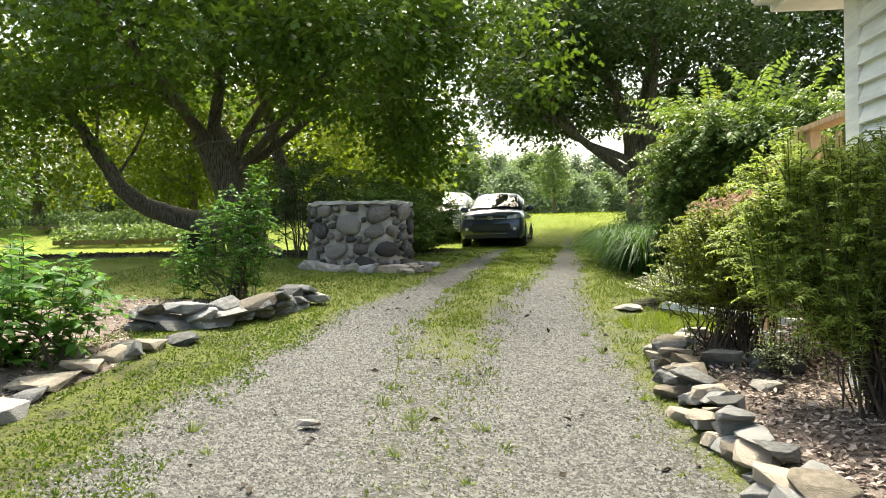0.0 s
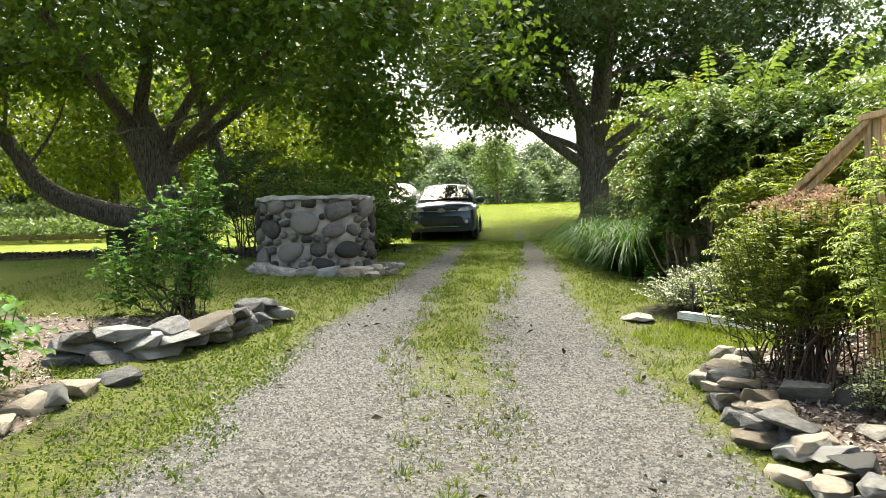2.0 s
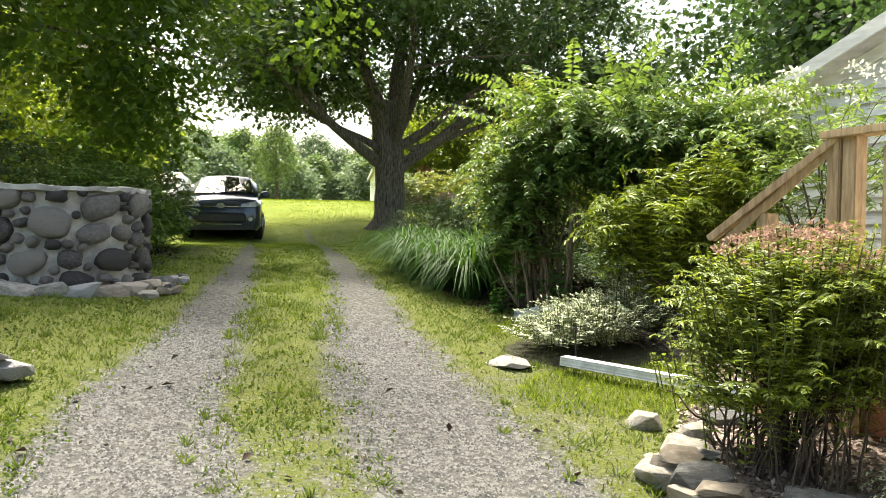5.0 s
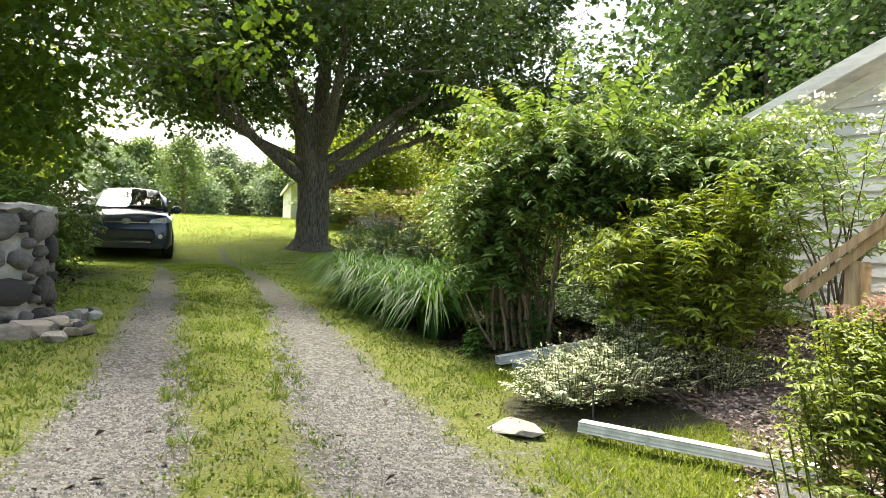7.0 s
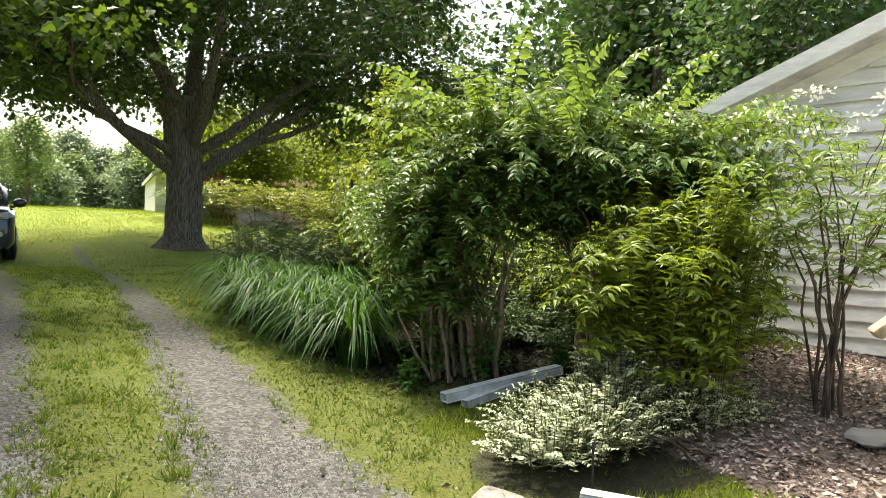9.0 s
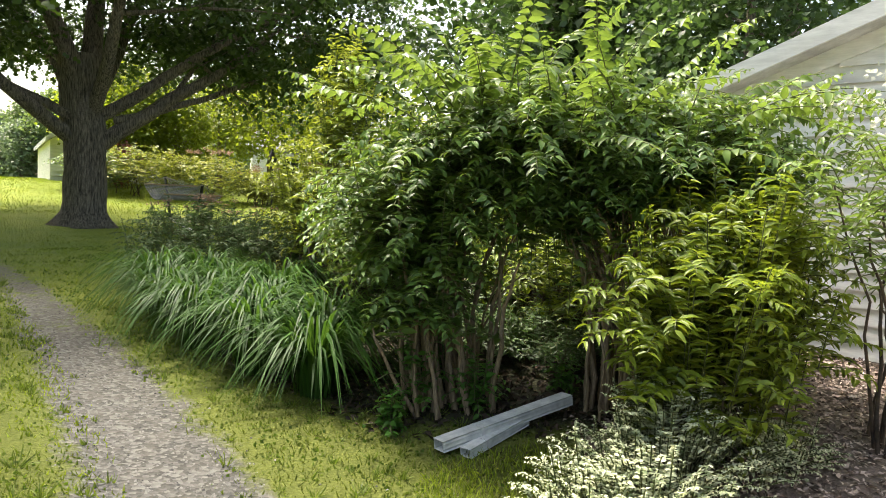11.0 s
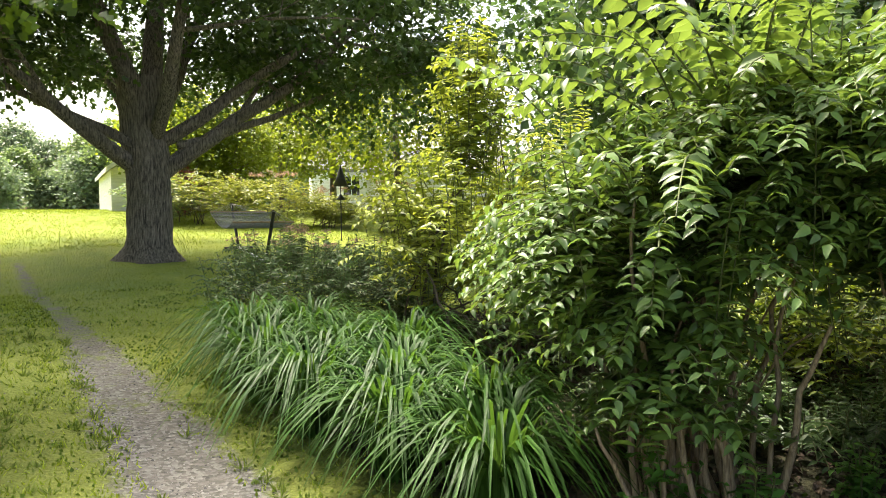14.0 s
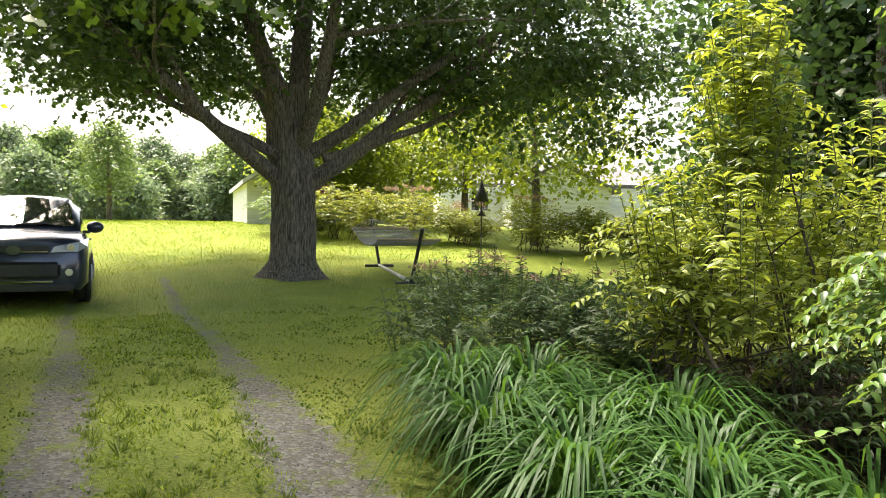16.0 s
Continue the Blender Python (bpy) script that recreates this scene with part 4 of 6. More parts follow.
# left side
x, y = -3.25, 4.75
shrub("hydrangea_shrub", (x, y, gz(x, y)), "leafy hydrangea bush with broad bright green leaves", "shrub", [(0, 0, 0.42, 0.62, 0.7, 0.38, 3), (-0.5, -0.4, 0.45, 0.5, 0.5, 0.35, 1.5)], 150, 0.34, (0.14, 0.1), 0.075, "hydrangea", stems=16, foot=0.3,
      droop=0.1, seed=51, upright=0.4)
x, y = -2.65, 7.45
shrub("young_shrub", (x, y, gz(x, y)), "young bright green shrub behind the dry stone edging", "shrub", [(0, 0, 0.6, 0.42, 0.4, 0.5, 3), (-0.45, -0.1, 0.4, 0.35, 0.3, 0.3, 1), (0.15, 0, 1.0, 0.25, 0.25, 0.35, 1)], 190, 0.36, (0.085, 0.06), 0.058, "hydrangea", stems=16, foot=0.22,
      droop=0.05, seed=52, upright=0.5)
for k, (x, y, s, c) in enumerate(((-2.1, 13.6, 1.1, 1), (-1.85, 15.6, 1.15, 2), (-2.9, 15.6, 1.4, 3))):
    shrub("rhododendron_shrub", (x, y, gz(x, y)), "dense dark glossy rhododendron beside the drive", "shrub", [(0, 0, 0.62 * s, 0.95 * s, 1.15 * s, 0.62 * s, 3), (0.1, -0.4, 0.35, 0.75 * s, 0.8 * s, 0.4, 2)], 620, 0.28, (0.11, 0.042), 0.03, "rhodo", stems=14, foot=0.3,
          droop=0.1, seed=60 + c, shell=0.75, group="rhododendrons")
x, y = -3.4, 13.0
shrub("lilac_shrub", (x, y, gz(x, y)), "grey-green shrub behind the stone well", "shrub", [(0, 0, 1.3, 0.85, 0.8, 0.7, 3), (-0.5, 0.2, 0.8, 0.6, 0.6, 0.6, 1)], 220, 0.4, (0.09, 0.045), 0.05, "dark_leaf", stems=18, foot=0.3, seed=66)

# flowering shrubs behind the hammock
for x, y, s, a, m in ((9.9, 31.2, 0.55, 15, SET_E), (8.2, 31.8, 0.62, 140, SET_H), (13.4, 31.0, 0.72, 260, SET_H), (12.0, 32.2, 0.6, 80, SET_H)):
    plain_tree(m, x, y, "small sunlit yellow-green tree before the far house", s, a, "small trees by the far house")
for k, (x, y, w, h, m, lab) in enumerate(((7.7, 28.2, 1.5, 1.3, "azalea", "tall yellow-green azalea behind the hammock"), (9.4, 27.6, 1.5, 1.2, "azalea", "yellow-green azalea with coral blossom"), (6.6, 29.0, 1.2, 1.1, "far_pale", "pale green shrub beside the hammock"),
                                     (12.4, 25.8, 1.2, 1.2, "azalea", "loose yellow-green shrub on the lawn"), (14.0, 25.4, 1.0, 1.1, "spirea", "loose green shrub on the lawn"), (11.0, 27.2, 0.9, 0.9, "azalea", "small coral-tinged shrub on the lawn"), (15.6, 25.2, 0.7, 0.8, "spirea", "small bushy shrub on the lawn"))):
    shrub("azalea_shrub", (x, y, gz(x, y)), lab, "shrub", [(0, 0, h * 0.75, w, w * 0.8, h * 0.5, 3), (0.4, 0, h * 0.5, w * 0.8, w * 0.7, h * 0.4, 1)], 210, 0.5, (0.16, 0.08), 0.11, m, stems=14, foot=0.4, seed=70 + k,
          shape=LEAF2, group="shrubs by the hammock", bloom=("bloom", 16, 0.12) if k in (1, 3, 5) else None)
shrub("barberry_shrub", (7.7, 30.2, gz(7.7, 30.2)), "dark red barberry bush beyond the maple", "shrub", [(0, 0, 0.8, 0.7, 0.7, 0.8, 1)], 130, 0.4, (0.12, 0.07), 0.1, "red_leaf", stems=10, seed=79, shape=LEAF2)


# daylilies
def daylily(x, y, seed, n=322, ln=0.76):
    r = np.random.default_rng(seed)
    ob = thing("daylily_clump", (x, y, gz(x, y)), "fountain-like clump of green strap-leaved daylilies", "plant", "daylilies along the drive")
    a = r.random(n) * 2 * np.pi
    V, F, k = [], [], 7

    def flush(name):
        if V:
            child(new(name, raw_mesh(name, np.concatenate(V), F, M["daylily"], True)), ob)
            V.clear(), F.clear()
    for i in range(n):
        if i % 46 == 0:
            flush("leaf_fan")
        o = np.array([math.cos(a[i]), math.sin(a[i]), 0])
        s = np.array([-o[1], o[0], 0])
        l, out = ln * (0.6 + 0.6 * r.random()), 0.3 + 0.55 * r.random()
        c = bezier(o * 0.14 * r.random(), o * out * l * 0.45 + np.array([0, 0, l * 1.05]), o * l * (out + 0.25) + np.array([0, 0, l * (0.75 - 0.75 * out)]), k)
        w = 0.0078 * np.array([0.7, 1, 1.1, 1.1, 0.9, 0.6, 0.05])[:, None]
        fold = np.array([0, 0, 0.35])
        V.append(np.stack([c - s * w, c - fold * w * 0.5, c + s * w], 1).reshape(-1, 3))
        b = (i % 46) * k * 3
        for j in range(k - 1):
            for q in (0, 1):
                F.append((b + j * 3 + q, b + j * 3 + q + 1, b + j * 3 + q + 4, b + j * 3 + q + 3))
    flush("leaf_fan")


for k, (x, y) in enumerate(((2.05, 10.3), (2.4, 10.75), (1.95, 10.95), (2.3, 11.45), (1.9, 11.75), (2.35, 12.15), (1.95, 12.5), (2.5, 12.9), (2.75, 12.0), (2.15, 13.2))):
    daylily(x, y, 90 + k)


# ---- stones ----
def hull_mesh(name, seed, material, n=20, sharp=0.6):
    """An angular rock, about a unit across."""
    r = np.random.default_rng(seed)
    bm = bmesh.new()
    for p in r.normal(size=(n, 3)):
        q = p / np.linalg.norm(p)
        w = q / (np.abs(q) ** 5.0).sum() ** (1 / 5.0) * 0.5 * (0.76 + 0.3 * r.random())
        w[2] = np.clip(w[2] * 1.7, -0.42, 0.42 + 0.1 * w[0])
        bm.verts.new(w)
    res = bmesh.ops.convex_hull(bm, input=bm.verts)
    bmesh.ops.delete(bm, geom=list({g for g in res["geom_unused"] + res["geom_interior"] if isinstance(g, bmesh.types.BMVert)}), context="VERTS")
    bmesh.ops.bevel(bm, geom=list(bm.edges), offset=0.02, segments=1, affect="EDGES")
    me = bpy.data.meshes.new(name)
    bm.to_mesh(me)
    bm.free()
    me.materials.append(material)
    return me


SLATES = [hull_mesh("stone", 100 + i, M["slate"]) for i in range(9)]
PALES = [hull_mesh("stone", 140 + i, M["pale_rock"]) for i in range(3)]
TANS = [hull_mesh("stone", 120 + i, M["tan_rock"]) for i in range(6)]


def stone_row(name, label, line, courses, size, seed, tan=0.35, lean=0.0):
    """Dry-laid stones in rough courses along a line."""
    r = np.random.default_rng(seed)
    ob = thing(name, (0, 0, 0), label, "stone wall", kind="structure")
    line = np.asarray(line, float)
    seg = np.r_[0, np.cumsum(np.hypot(*np.diff(line, axis=0).T))]
    for c in range(courses):
        s = -0.1 + 0.1 * c
        while s < seg[-1]:
            l = size * (0.65 + 0.8 * r.random())
            h = size * (0.2 + 0.17 * r.random())
            x, y = np.interp(s + l / 2, seg, line[:, 0]), np.interp(s + l / 2, seg, line[:, 1])
            x2, y2 = np.interp(s + l / 2 + 0.05, seg, line[:, 0]), np.interp(s + l / 2 + 0.05, seg, line[:, 1])
            a = math.degrees(math.atan2(y2 - y, x2 - x))
            me = (TANS if r.random() < tan else SLATES)
            st = new("stone", me[r.integers(len(me))])
            st.parent = ob
            deep = size * (0.75 + 0.5 * r.random())
            st.matrix_local = pose(x + r.normal() * 0.03 + lean * c, y + r.normal() * 0.03, gz(x, y) + 0.35 * h + c * size * 0.24 + r.normal() * 0.01, r.normal() * 7, r.normal() * 7, a + r.normal() * 12) @ Matrix.Diagonal((l * 1.12, deep, h * 1.25, 1))
            s += l * 0.92
    return ob


stone_row("stone_edging", "low dry-laid slate edging along the left garden bed", [(-2.3, 1.5), (-2.42, 2.6), (-2.62, 3.5), (-2.8, 4.3), (-2.72, 4.95), (-2.5, 5.5)], 1, 0.3, 201, 0.4)
stone_row("stone_edging", "taller dry stone edging of dark rocks behind the verge", [(-3.0, 5.85), (-2.6, 6.1), (-2.2, 6.45), (-1.98, 6.95), (-1.9, 7.3)], 3, 0.3, 202, 0.1, -0.02)
stone_row("stone_edging", "stacked flat stones that hold the mulch bed", [(1.3, 5.75), (1.17, 5.4), (1.14, 4.7), (1.14, 4.0), (1.18, 3.3), (1.22, 2.6), (1.3, 1.8)], 3, 0.225, 203, 0.45, 0.06)
loose = np.random.default_rng(9)
for x, y, l, d, h, tan, lab in ((1.37, 7.68, 0.36, 0.24, 0.045, 1, "flat pale tan stone beside the gravel"), (1.6, 5.86, 0.22, 0.17, 0.1, 1, "pale rounded stone in the verge"), (1.62, 6.35, 0.2, 0.16, 0.08, 1, "pale stone beside the verge"),
                                (1.52, 5.0, 0.27, 0.2, 0.1, 0, "dark slab under the spirea"), (1.85, 4.85, 0.36, 0.24, 0.1, 0, "grey slab in the mulch"),
                                (3.75, 7.05, 0.36, 0.26, 0.06, 0, "flat stepping stone in the mulch"), (-0.97, 3.82, 0.12, 0.06, 0.03, 1, "small pale flat stone in the gravel"), (2.3, 6.3, 0.5, 0.36, 0.05, 0, "grey stone slab at the foot of the stair"), (1.62, 4.45, 0.2, 0.14, 0.04, 1, "pale flat stone in the mulch"), (1.3, 5.62, 0.26, 0.2, 0.09, 1, "pale flat stone at the bed's corner"), (1.46, 5.72, 0.3, 0.16, 0.06, 1, "light grey flat stone beside the spirea")):
    me = PALES[loose.integers(3)] if tan else SLATES[loose.integers(6)]
    st = new("loose_stone", me)
    st.matrix_world = pose(x, y, gz(x, y) + h * 0.3, 0, 0, 360 * loose.random()) @ Matrix.Diagonal((l * 1.2, d * 1.2, h * 1.3, 1))
    tagged(st, lab, "stone")


# ---- the stone well ----
def cobble_mesh(seed):
    r = np.random.default_rng(seed)
    bm = bmesh.new()
    bmesh.ops.create_icosphere(bm, subdivisions=2, radius=0.5)
    off = r.random(3) * 10
    for v in bm.verts:
        c = v.co.copy()
        q = (abs(c.x) ** 3 + abs(c.y) ** 3 + abs(c.z) ** 3) ** (1 / 3)
        v.co = c * (0.5 / q) * (1 + 0.22 * noise.noise(c * 2.6 + Vector(off)) + 0.08 * noise.noise(c * 7 + Vector(off)))
    me = bpy.data.meshes.new("stone")
    bm.to_mesh(me)
    bm.free()
    me.polygons.foreach_set("use_smooth", np.ones(len(me.polygons), bool))
    me.materials.append(M["cobble"])
    return me


def stone_well(x, y, rad, high):
    r = np.random.default_rng(77)
    ob = thing("stone_well", (x, y, gz(x, y) - 0.03), "round well of mortared grey field stones with a flat rim", "well")
    t = Tubes(40)
    hs = np.linspace(0, high, 12)
    wob = 1 + 0.012 * r.normal(size=(12, 40))
    t.add([(0, 0, h) for h in hs], (rad - 0.045) * wob)
    child(new("mortar", t.mesh("mortar", M["mortar"])), ob)
    bm = bmesh.new()
    a = [2 * math.pi * k / 40 for k in range(40)]
    ring = [[bm.verts.new((math.cos(k) * q * (1 + 0.015 * r.normal()), math.sin(k) * q, z + 0.012 * r.normal())) for k in a] for q, z in ((rad - 0.05, high - 0.03), (rad + 0.02, high - 0.02), (rad + 0.015, high + 0.03), (rad - 0.26, high + 0.035), (rad - 0.27, high - 0.4))]
    for u, v in zip(ring, ring[1:]):
        for k in range(40):
            bm.faces.new((u[k], u[(k + 1) % 40], v[(k + 1) % 40], v[k]))
    part("rim", bm, M["mortar"], ob)
    bm = bmesh.new()
    bmesh.ops.create_circle(bm, cap_ends=True, segments=32, radius=rad - 0.26)
    bmesh.ops.translate(bm, verts=bm.verts, vec=(0, 0, high - 0.38))
    part("cover", bm, M["dark_hole"], ob)
    kinds = [cobble_mesh(300 + i) for i in range(8)]
    got, around = [], 2 * math.pi * rad
    sizes = [(0.3, 14), (0.23, 50), (0.17, 160), (0.12, 500), (0.085, 900)]
    for s, tries in sizes:
        for _ in range(tries * 4):
            u, h = r.random() * around, s * 0.4 + r.random() * (high - s * 0.75)
            w, q = s * (0.85 + 0.5 * r.random()), s * (0.7 + 0.3 * r.random())
            if all(min(abs(u - b), around - abs(u - b)) / ((w + c) / 2) > 1.02 or abs(h - d) / ((q + e) / 2) > 1.02 or
                   (min(abs(u - b), around - abs(u - b)) / ((w + c) / 2)) ** 2 + (abs(h - d) / ((q + e) / 2)) ** 2 > 1.25 for b, d, c, e in got) and len(got) < 290:
                got.append((u, h, w, q))
    for u, h, w, q in got:
        an = u / rad
        st = new("stone", kinds[r.integers(8)])
        st.parent = ob
        st.matrix_local = pose(math.cos(an) * (rad - 0.03), math.sin(an) * (rad - 0.03), h, 0, 0, math.degrees(an)) @ pose(0, 0, 0, r.normal() * 14, 0, 0) @ Matrix.Diagonal((0.13, w * 0.97, q * 0.97, 1))
    return ob


WX, WY, WR = -2.02, 11.05, 0.77
stone_well(WX, WY, WR, 0.95)
r1 = np.random.default_rng(14)
foot = thing("footing_stones", (0, 0, 0), "pale slabs and rubble round the foot of the well", "stones")
for k in range(30):
    a = radians(-150 + 150 * k / 18) if k < 18 else radians(-15 + 25 * r1.normal())
    d = WR + 0.1 + 0.06 * r1.random() if k < 18 else WR + 0.15 + 0.4 * r1.random()
    s = 0.34 if k < 18 and k % 2 else 0.16
    x, y = WX + math.cos(a) * d, WY + math.sin(a) * d
    st = new("stone", (SLATES[:5] + PALES + TANS[:3])[r1.integers(11)])
    st.parent = foot
    st.matrix_local = pose(x, y, gz(x, y) + 0.03, r1.normal() * 6, r1.normal() * 6, math.degrees(a) + 90) @ Matrix.Diagonal((s * 1.3, s * 0.8, s * 0.5, 1))


# ---- the car ----
def loft(sections, material, name, parent, label="", caps=True, smooth_on=True):
    """A skin over cross-sections of equal count, mirrored left and right by the given points."""
    bm = bmesh.new()
    rows = [[bm.verts.new(p) for p in s] for s in sections]
    for u, v in zip(rows, rows[1:]):
        for k in range(len(u) - 1):
            bm.faces.new((u[k], u[k + 1], v[k + 1], v[k]))
    if caps:
        for s in (rows[0], rows[-1]):
            bm.faces.new(s)
    bmesh.ops.recalc_face_normals(bm, faces=bm.faces)
    ob = part(name, bm, material, parent, label, smooth_on)
    return ob


def disc_bm(rad, width, seg=28, hub=0.0, bevel=0.0):
    bm = bmesh.new()
    bmesh.ops.create_cone(bm, cap_ends=True, segments=seg, radius1=rad, radius2=rad, depth=width)
    if bevel:
        bmesh.ops.bevel(bm, geom=[e for e in bm.edges if e.calc_face_angle(0) > 1], offset=bevel, segments=3, affect="EDGES")
    bmesh.ops.rotate(bm, verts=bm.verts, matrix=Matrix.Rotation(math.pi / 2, 3, "Y"))
    return bm


def suv(x, y, rz, paint, label):
    """A compact SUV; its nose points to -y and it is 4.57 m long."""
    ob = thing("car", (x, y, gz(x, y + 1.0) - 0.02), label, "car", rz=rz)

    def half(y, w0, w1, w2, z0, z1, z2, zt):
        pts = [(-w0, z0), (-w1, z0 + 0.12), (-w1, z1 - 0.08), (-w2, z1), (-w2 * 0.92, z2), (-w2 * 0.5, zt), (0, zt + 0.015)]
        return [(a, y, b) for a, b in pts] + [(-a, y, b) for a, b in pts[-2::-1]]
    body = [half(0.0, 0.7, 0.8, 0.76, 0.28, 0.7, 0.84, 0.9), half(0.1, 0.78, 0.88, 0.84, 0.24, 0.82, 0.93, 0.97), half(0.35, 0.82, 0.92, 0.87, 0.22, 0.9, 0.98, 1.03),
            half(0.9, 0.82, 0.92, 0.88, 0.22, 0.97, 1.04, 1.09), half(1.3, 0.82, 0.92, 0.88, 0.22, 1.0, 1.07, 1.12), half(2.2, 0.82, 0.92, 0.88, 0.22, 1.0, 1.06, 1.08),
            half(3.6, 0.82, 0.92, 0.88, 0.22, 1.02, 1.07, 1.09), half(4.3, 0.8, 0.9, 0.85, 0.26, 1.0, 1.05, 1.07), half(4.55, 0.7, 0.82, 0.78, 0.36, 0.95, 1.0, 1.03)]
    loft(body, paint, "body", ob)
    cab = [half(1.2, 0.8, 0.8, 0.78, 0.95, 1.06, 1.08, 1.09), half(2.05, 0.8, 0.78, 0.66, 0.98, 1.5, 1.58, 1.62), half(2.7, 0.8, 0.78, 0.66, 0.98, 1.55, 1.63, 1.66),
           half(3.7, 0.8, 0.78, 0.64, 0.98, 1.5, 1.6, 1.64), half(4.2, 0.78, 0.76, 0.62, 0.98, 1.42, 1.54, 1.57), half(4.45, 0.74, 0.72, 0.66, 0.98, 1.05, 1.08, 1.1)]
    loft(cab, paint, "cabin", ob)
    bm = bmesh.new()
    q = [bm.verts.new(p) for p in ((-0.72, 1.26, 1.15), (0.72, 1.26, 1.15), (0.6, 2.03, 1.565), (-0.6, 2.03, 1.565))]
    top, low = bm.verts.new((0, 1.98, 1.625)), bm.verts.new((0, 1.22, 1.165))
    bm.faces.new((q[0], low, top, q[3]))
    bm.faces.new((low, q[1], q[2], top))
    bmesh.ops.solidify(bm, geom=bm.faces[:], thickness=0.02)
    ws = part("windscreen", bm, M["glass"], ob)
    for s in (-1, 1):
        w = part("wiper", stick_bm((s * 0.1, 1.22, 1.17), (s * 0.1 + 0.45, 1.3, 1.21), 0.02, 0.02), M["black"], ws)
    for s in (-1, 1):
        for a, b, c, d in ((1.75, 2.62, 2.15, 2.62), (2.7, 3.5, 2.7, 3.45), (3.58, 4.2, 3.55, 3.95)):
            bm = bmesh.new()
            v = [bm.verts.new(p) for p in ((s * 0.815, a, 1.08), (s * 0.815, b, 1.1), (s * 0.715, d, 1.48), (s * 0.715, c, 1.48))]
            bm.faces.new(v)
            bmesh.ops.solidify(bm, geom=bm.faces[:], thickness=0.015)
            part("side_window", bm, M["glass"], ob)
        part("roof_rail", stick_bm((s * 0.62, 2.15, 1.68), (s * 0.6, 3.95, 1.67), 0.04, 0.04, bevel=0.012), M["alloy"], ob, "silver roof rail")
        bm = bmesh.new()
        bmesh.ops.create_icosphere(bm, subdivisions=3, radius=0.5)
        bmesh.ops.transform(bm, matrix=Matrix.Translation((s * 1.0, 1.72, 1.14)) @ Matrix.Diagonal((0.26, 0.17, 0.19, 1)), verts=bm.verts)
        m = part("mirror", bm, paint, ob, "", True)
        part("mirror_arm", box_bm((0.12, 0.06, 0.05), (s * 0.87, 1.74, 1.06), 0.01), M["black"], m)
        bm = bmesh.new()
        v = [bm.verts.new(p) for p in ((s * 0.44, -0.012, 0.78), (s * 0.78, 0.0, 0.79), (s * 0.9, 0.16, 0.86), (s * 0.91, 0.5, 0.98), (s * 0.8, 0.06, 0.93), (s * 0.48, -0.005, 0.86))]
        bm.faces.new(v)
        bmesh.ops.solidify(bm, geom=bm.faces[:], thickness=0.03)
        bmesh.ops.translate(bm, verts=bm.verts, vec=(s * 0.012, -0.02, 0.0))
        hl = part("headlight", bm, M["lamp"], ob, "clear glass headlight")
        part("bulb_ring", disc_ring((s * 0.7, -0.035, 0.85), 0.045), M["chrome"], hl)
        part("fog_lamp", disc_ring((s * 0.68, -0.012, 0.5), 0.05), M["lamp"], ob)
        part("door_handle", box_bm((0.03, 0.2, 0.03), (s * 0.925, 2.4, 0.94), 0.008), paint, ob)
        part("sill", box_bm((0.05, 2.0, 0.12), (s * 0.9, 2.28, 0.29), 0.015), M["plastic"], ob, "black plastic sill")
        for wy in (0.93, 3.59):
            bm = disc_bm(0.395, 0.03, 28)
            bmesh.ops.translate(bm, verts=bm.verts, vec=(s * 0.912, wy, 0.36))
            part("wheel_arch", bm, M["plastic"], ob)
            bm = disc_bm(0.35, 0.23, 30, bevel=0.035)
            bmesh.ops.translate(bm, verts=bm.verts, vec=(s * 0.83, wy, 0.35))
            wheel = part("wheel", bm, M["rubber"], ob, "black rubber tyre", True)
            bm = disc_bm(0.22, 0.02, 24)
            bmesh.ops.translate(bm, verts=bm.verts, vec=(s * 0.945, wy, 0.35))
            for k in range(5):
                a = 2 * math.pi * k / 5
                stick_bm((s * 0.955, wy, 0.35), (s * 0.952, wy + math.cos(a) * 0.21, 0.35 + math.sin(a) * 0.21), 0.03, 0.05, bm)
            part("rim", bm, M["alloy"], wheel, "five-spoke alloy rim")
    part("upper_grille", box_bm((0.88, 0.06, 0.1), (0, 0.0, 0.82), 0.015), M["black"], ob)
    part("grille_bar", box_bm((0.84, 0.03, 0.022), (0, -0.03, 0.79), 0.006), M["chrome"], ob)
    bm = disc_bm(0.075, 0.02, 24)
    bmesh.ops.rotate(bm, verts=bm.verts, matrix=Matrix.Rotation(math.pi / 2, 3, "Z"))
    bmesh.ops.transform(bm, matrix=Matrix.Translation((0, -0.045, 0.81)) @ Matrix.Diagonal((1.25, 1, 0.85, 1)), verts=bm.verts)
    part("badge", bm, M["chrome"], ob, "plain oval chrome badge")
    part("lower_grille", box_bm((1.15, 0.08, 0.24), (0, -0.01, 0.53), 0.04), M["plastic"], ob, "black lower grille")
    part("bumper_lip", box_bm((1.5, 0.16, 0.12), (0, 0.06, 0.3), 0.03), M["plastic"], ob)
    part("bumper_strip", box_bm((0.95, 0.03, 0.025), (0, -0.03, 0.375), 0.006), M["chrome"], ob)
    return ob


def disc_ring(at, rad):
    bm = disc_bm(rad, 0.03, 18, bevel=0.008)
    bmesh.ops.rotate(bm, verts=bm.verts, matrix=Matrix.Rotation(math.pi / 2, 3, "Z"))
    bmesh.ops.translate(bm, verts=bm.verts, vec=at)
    return bm


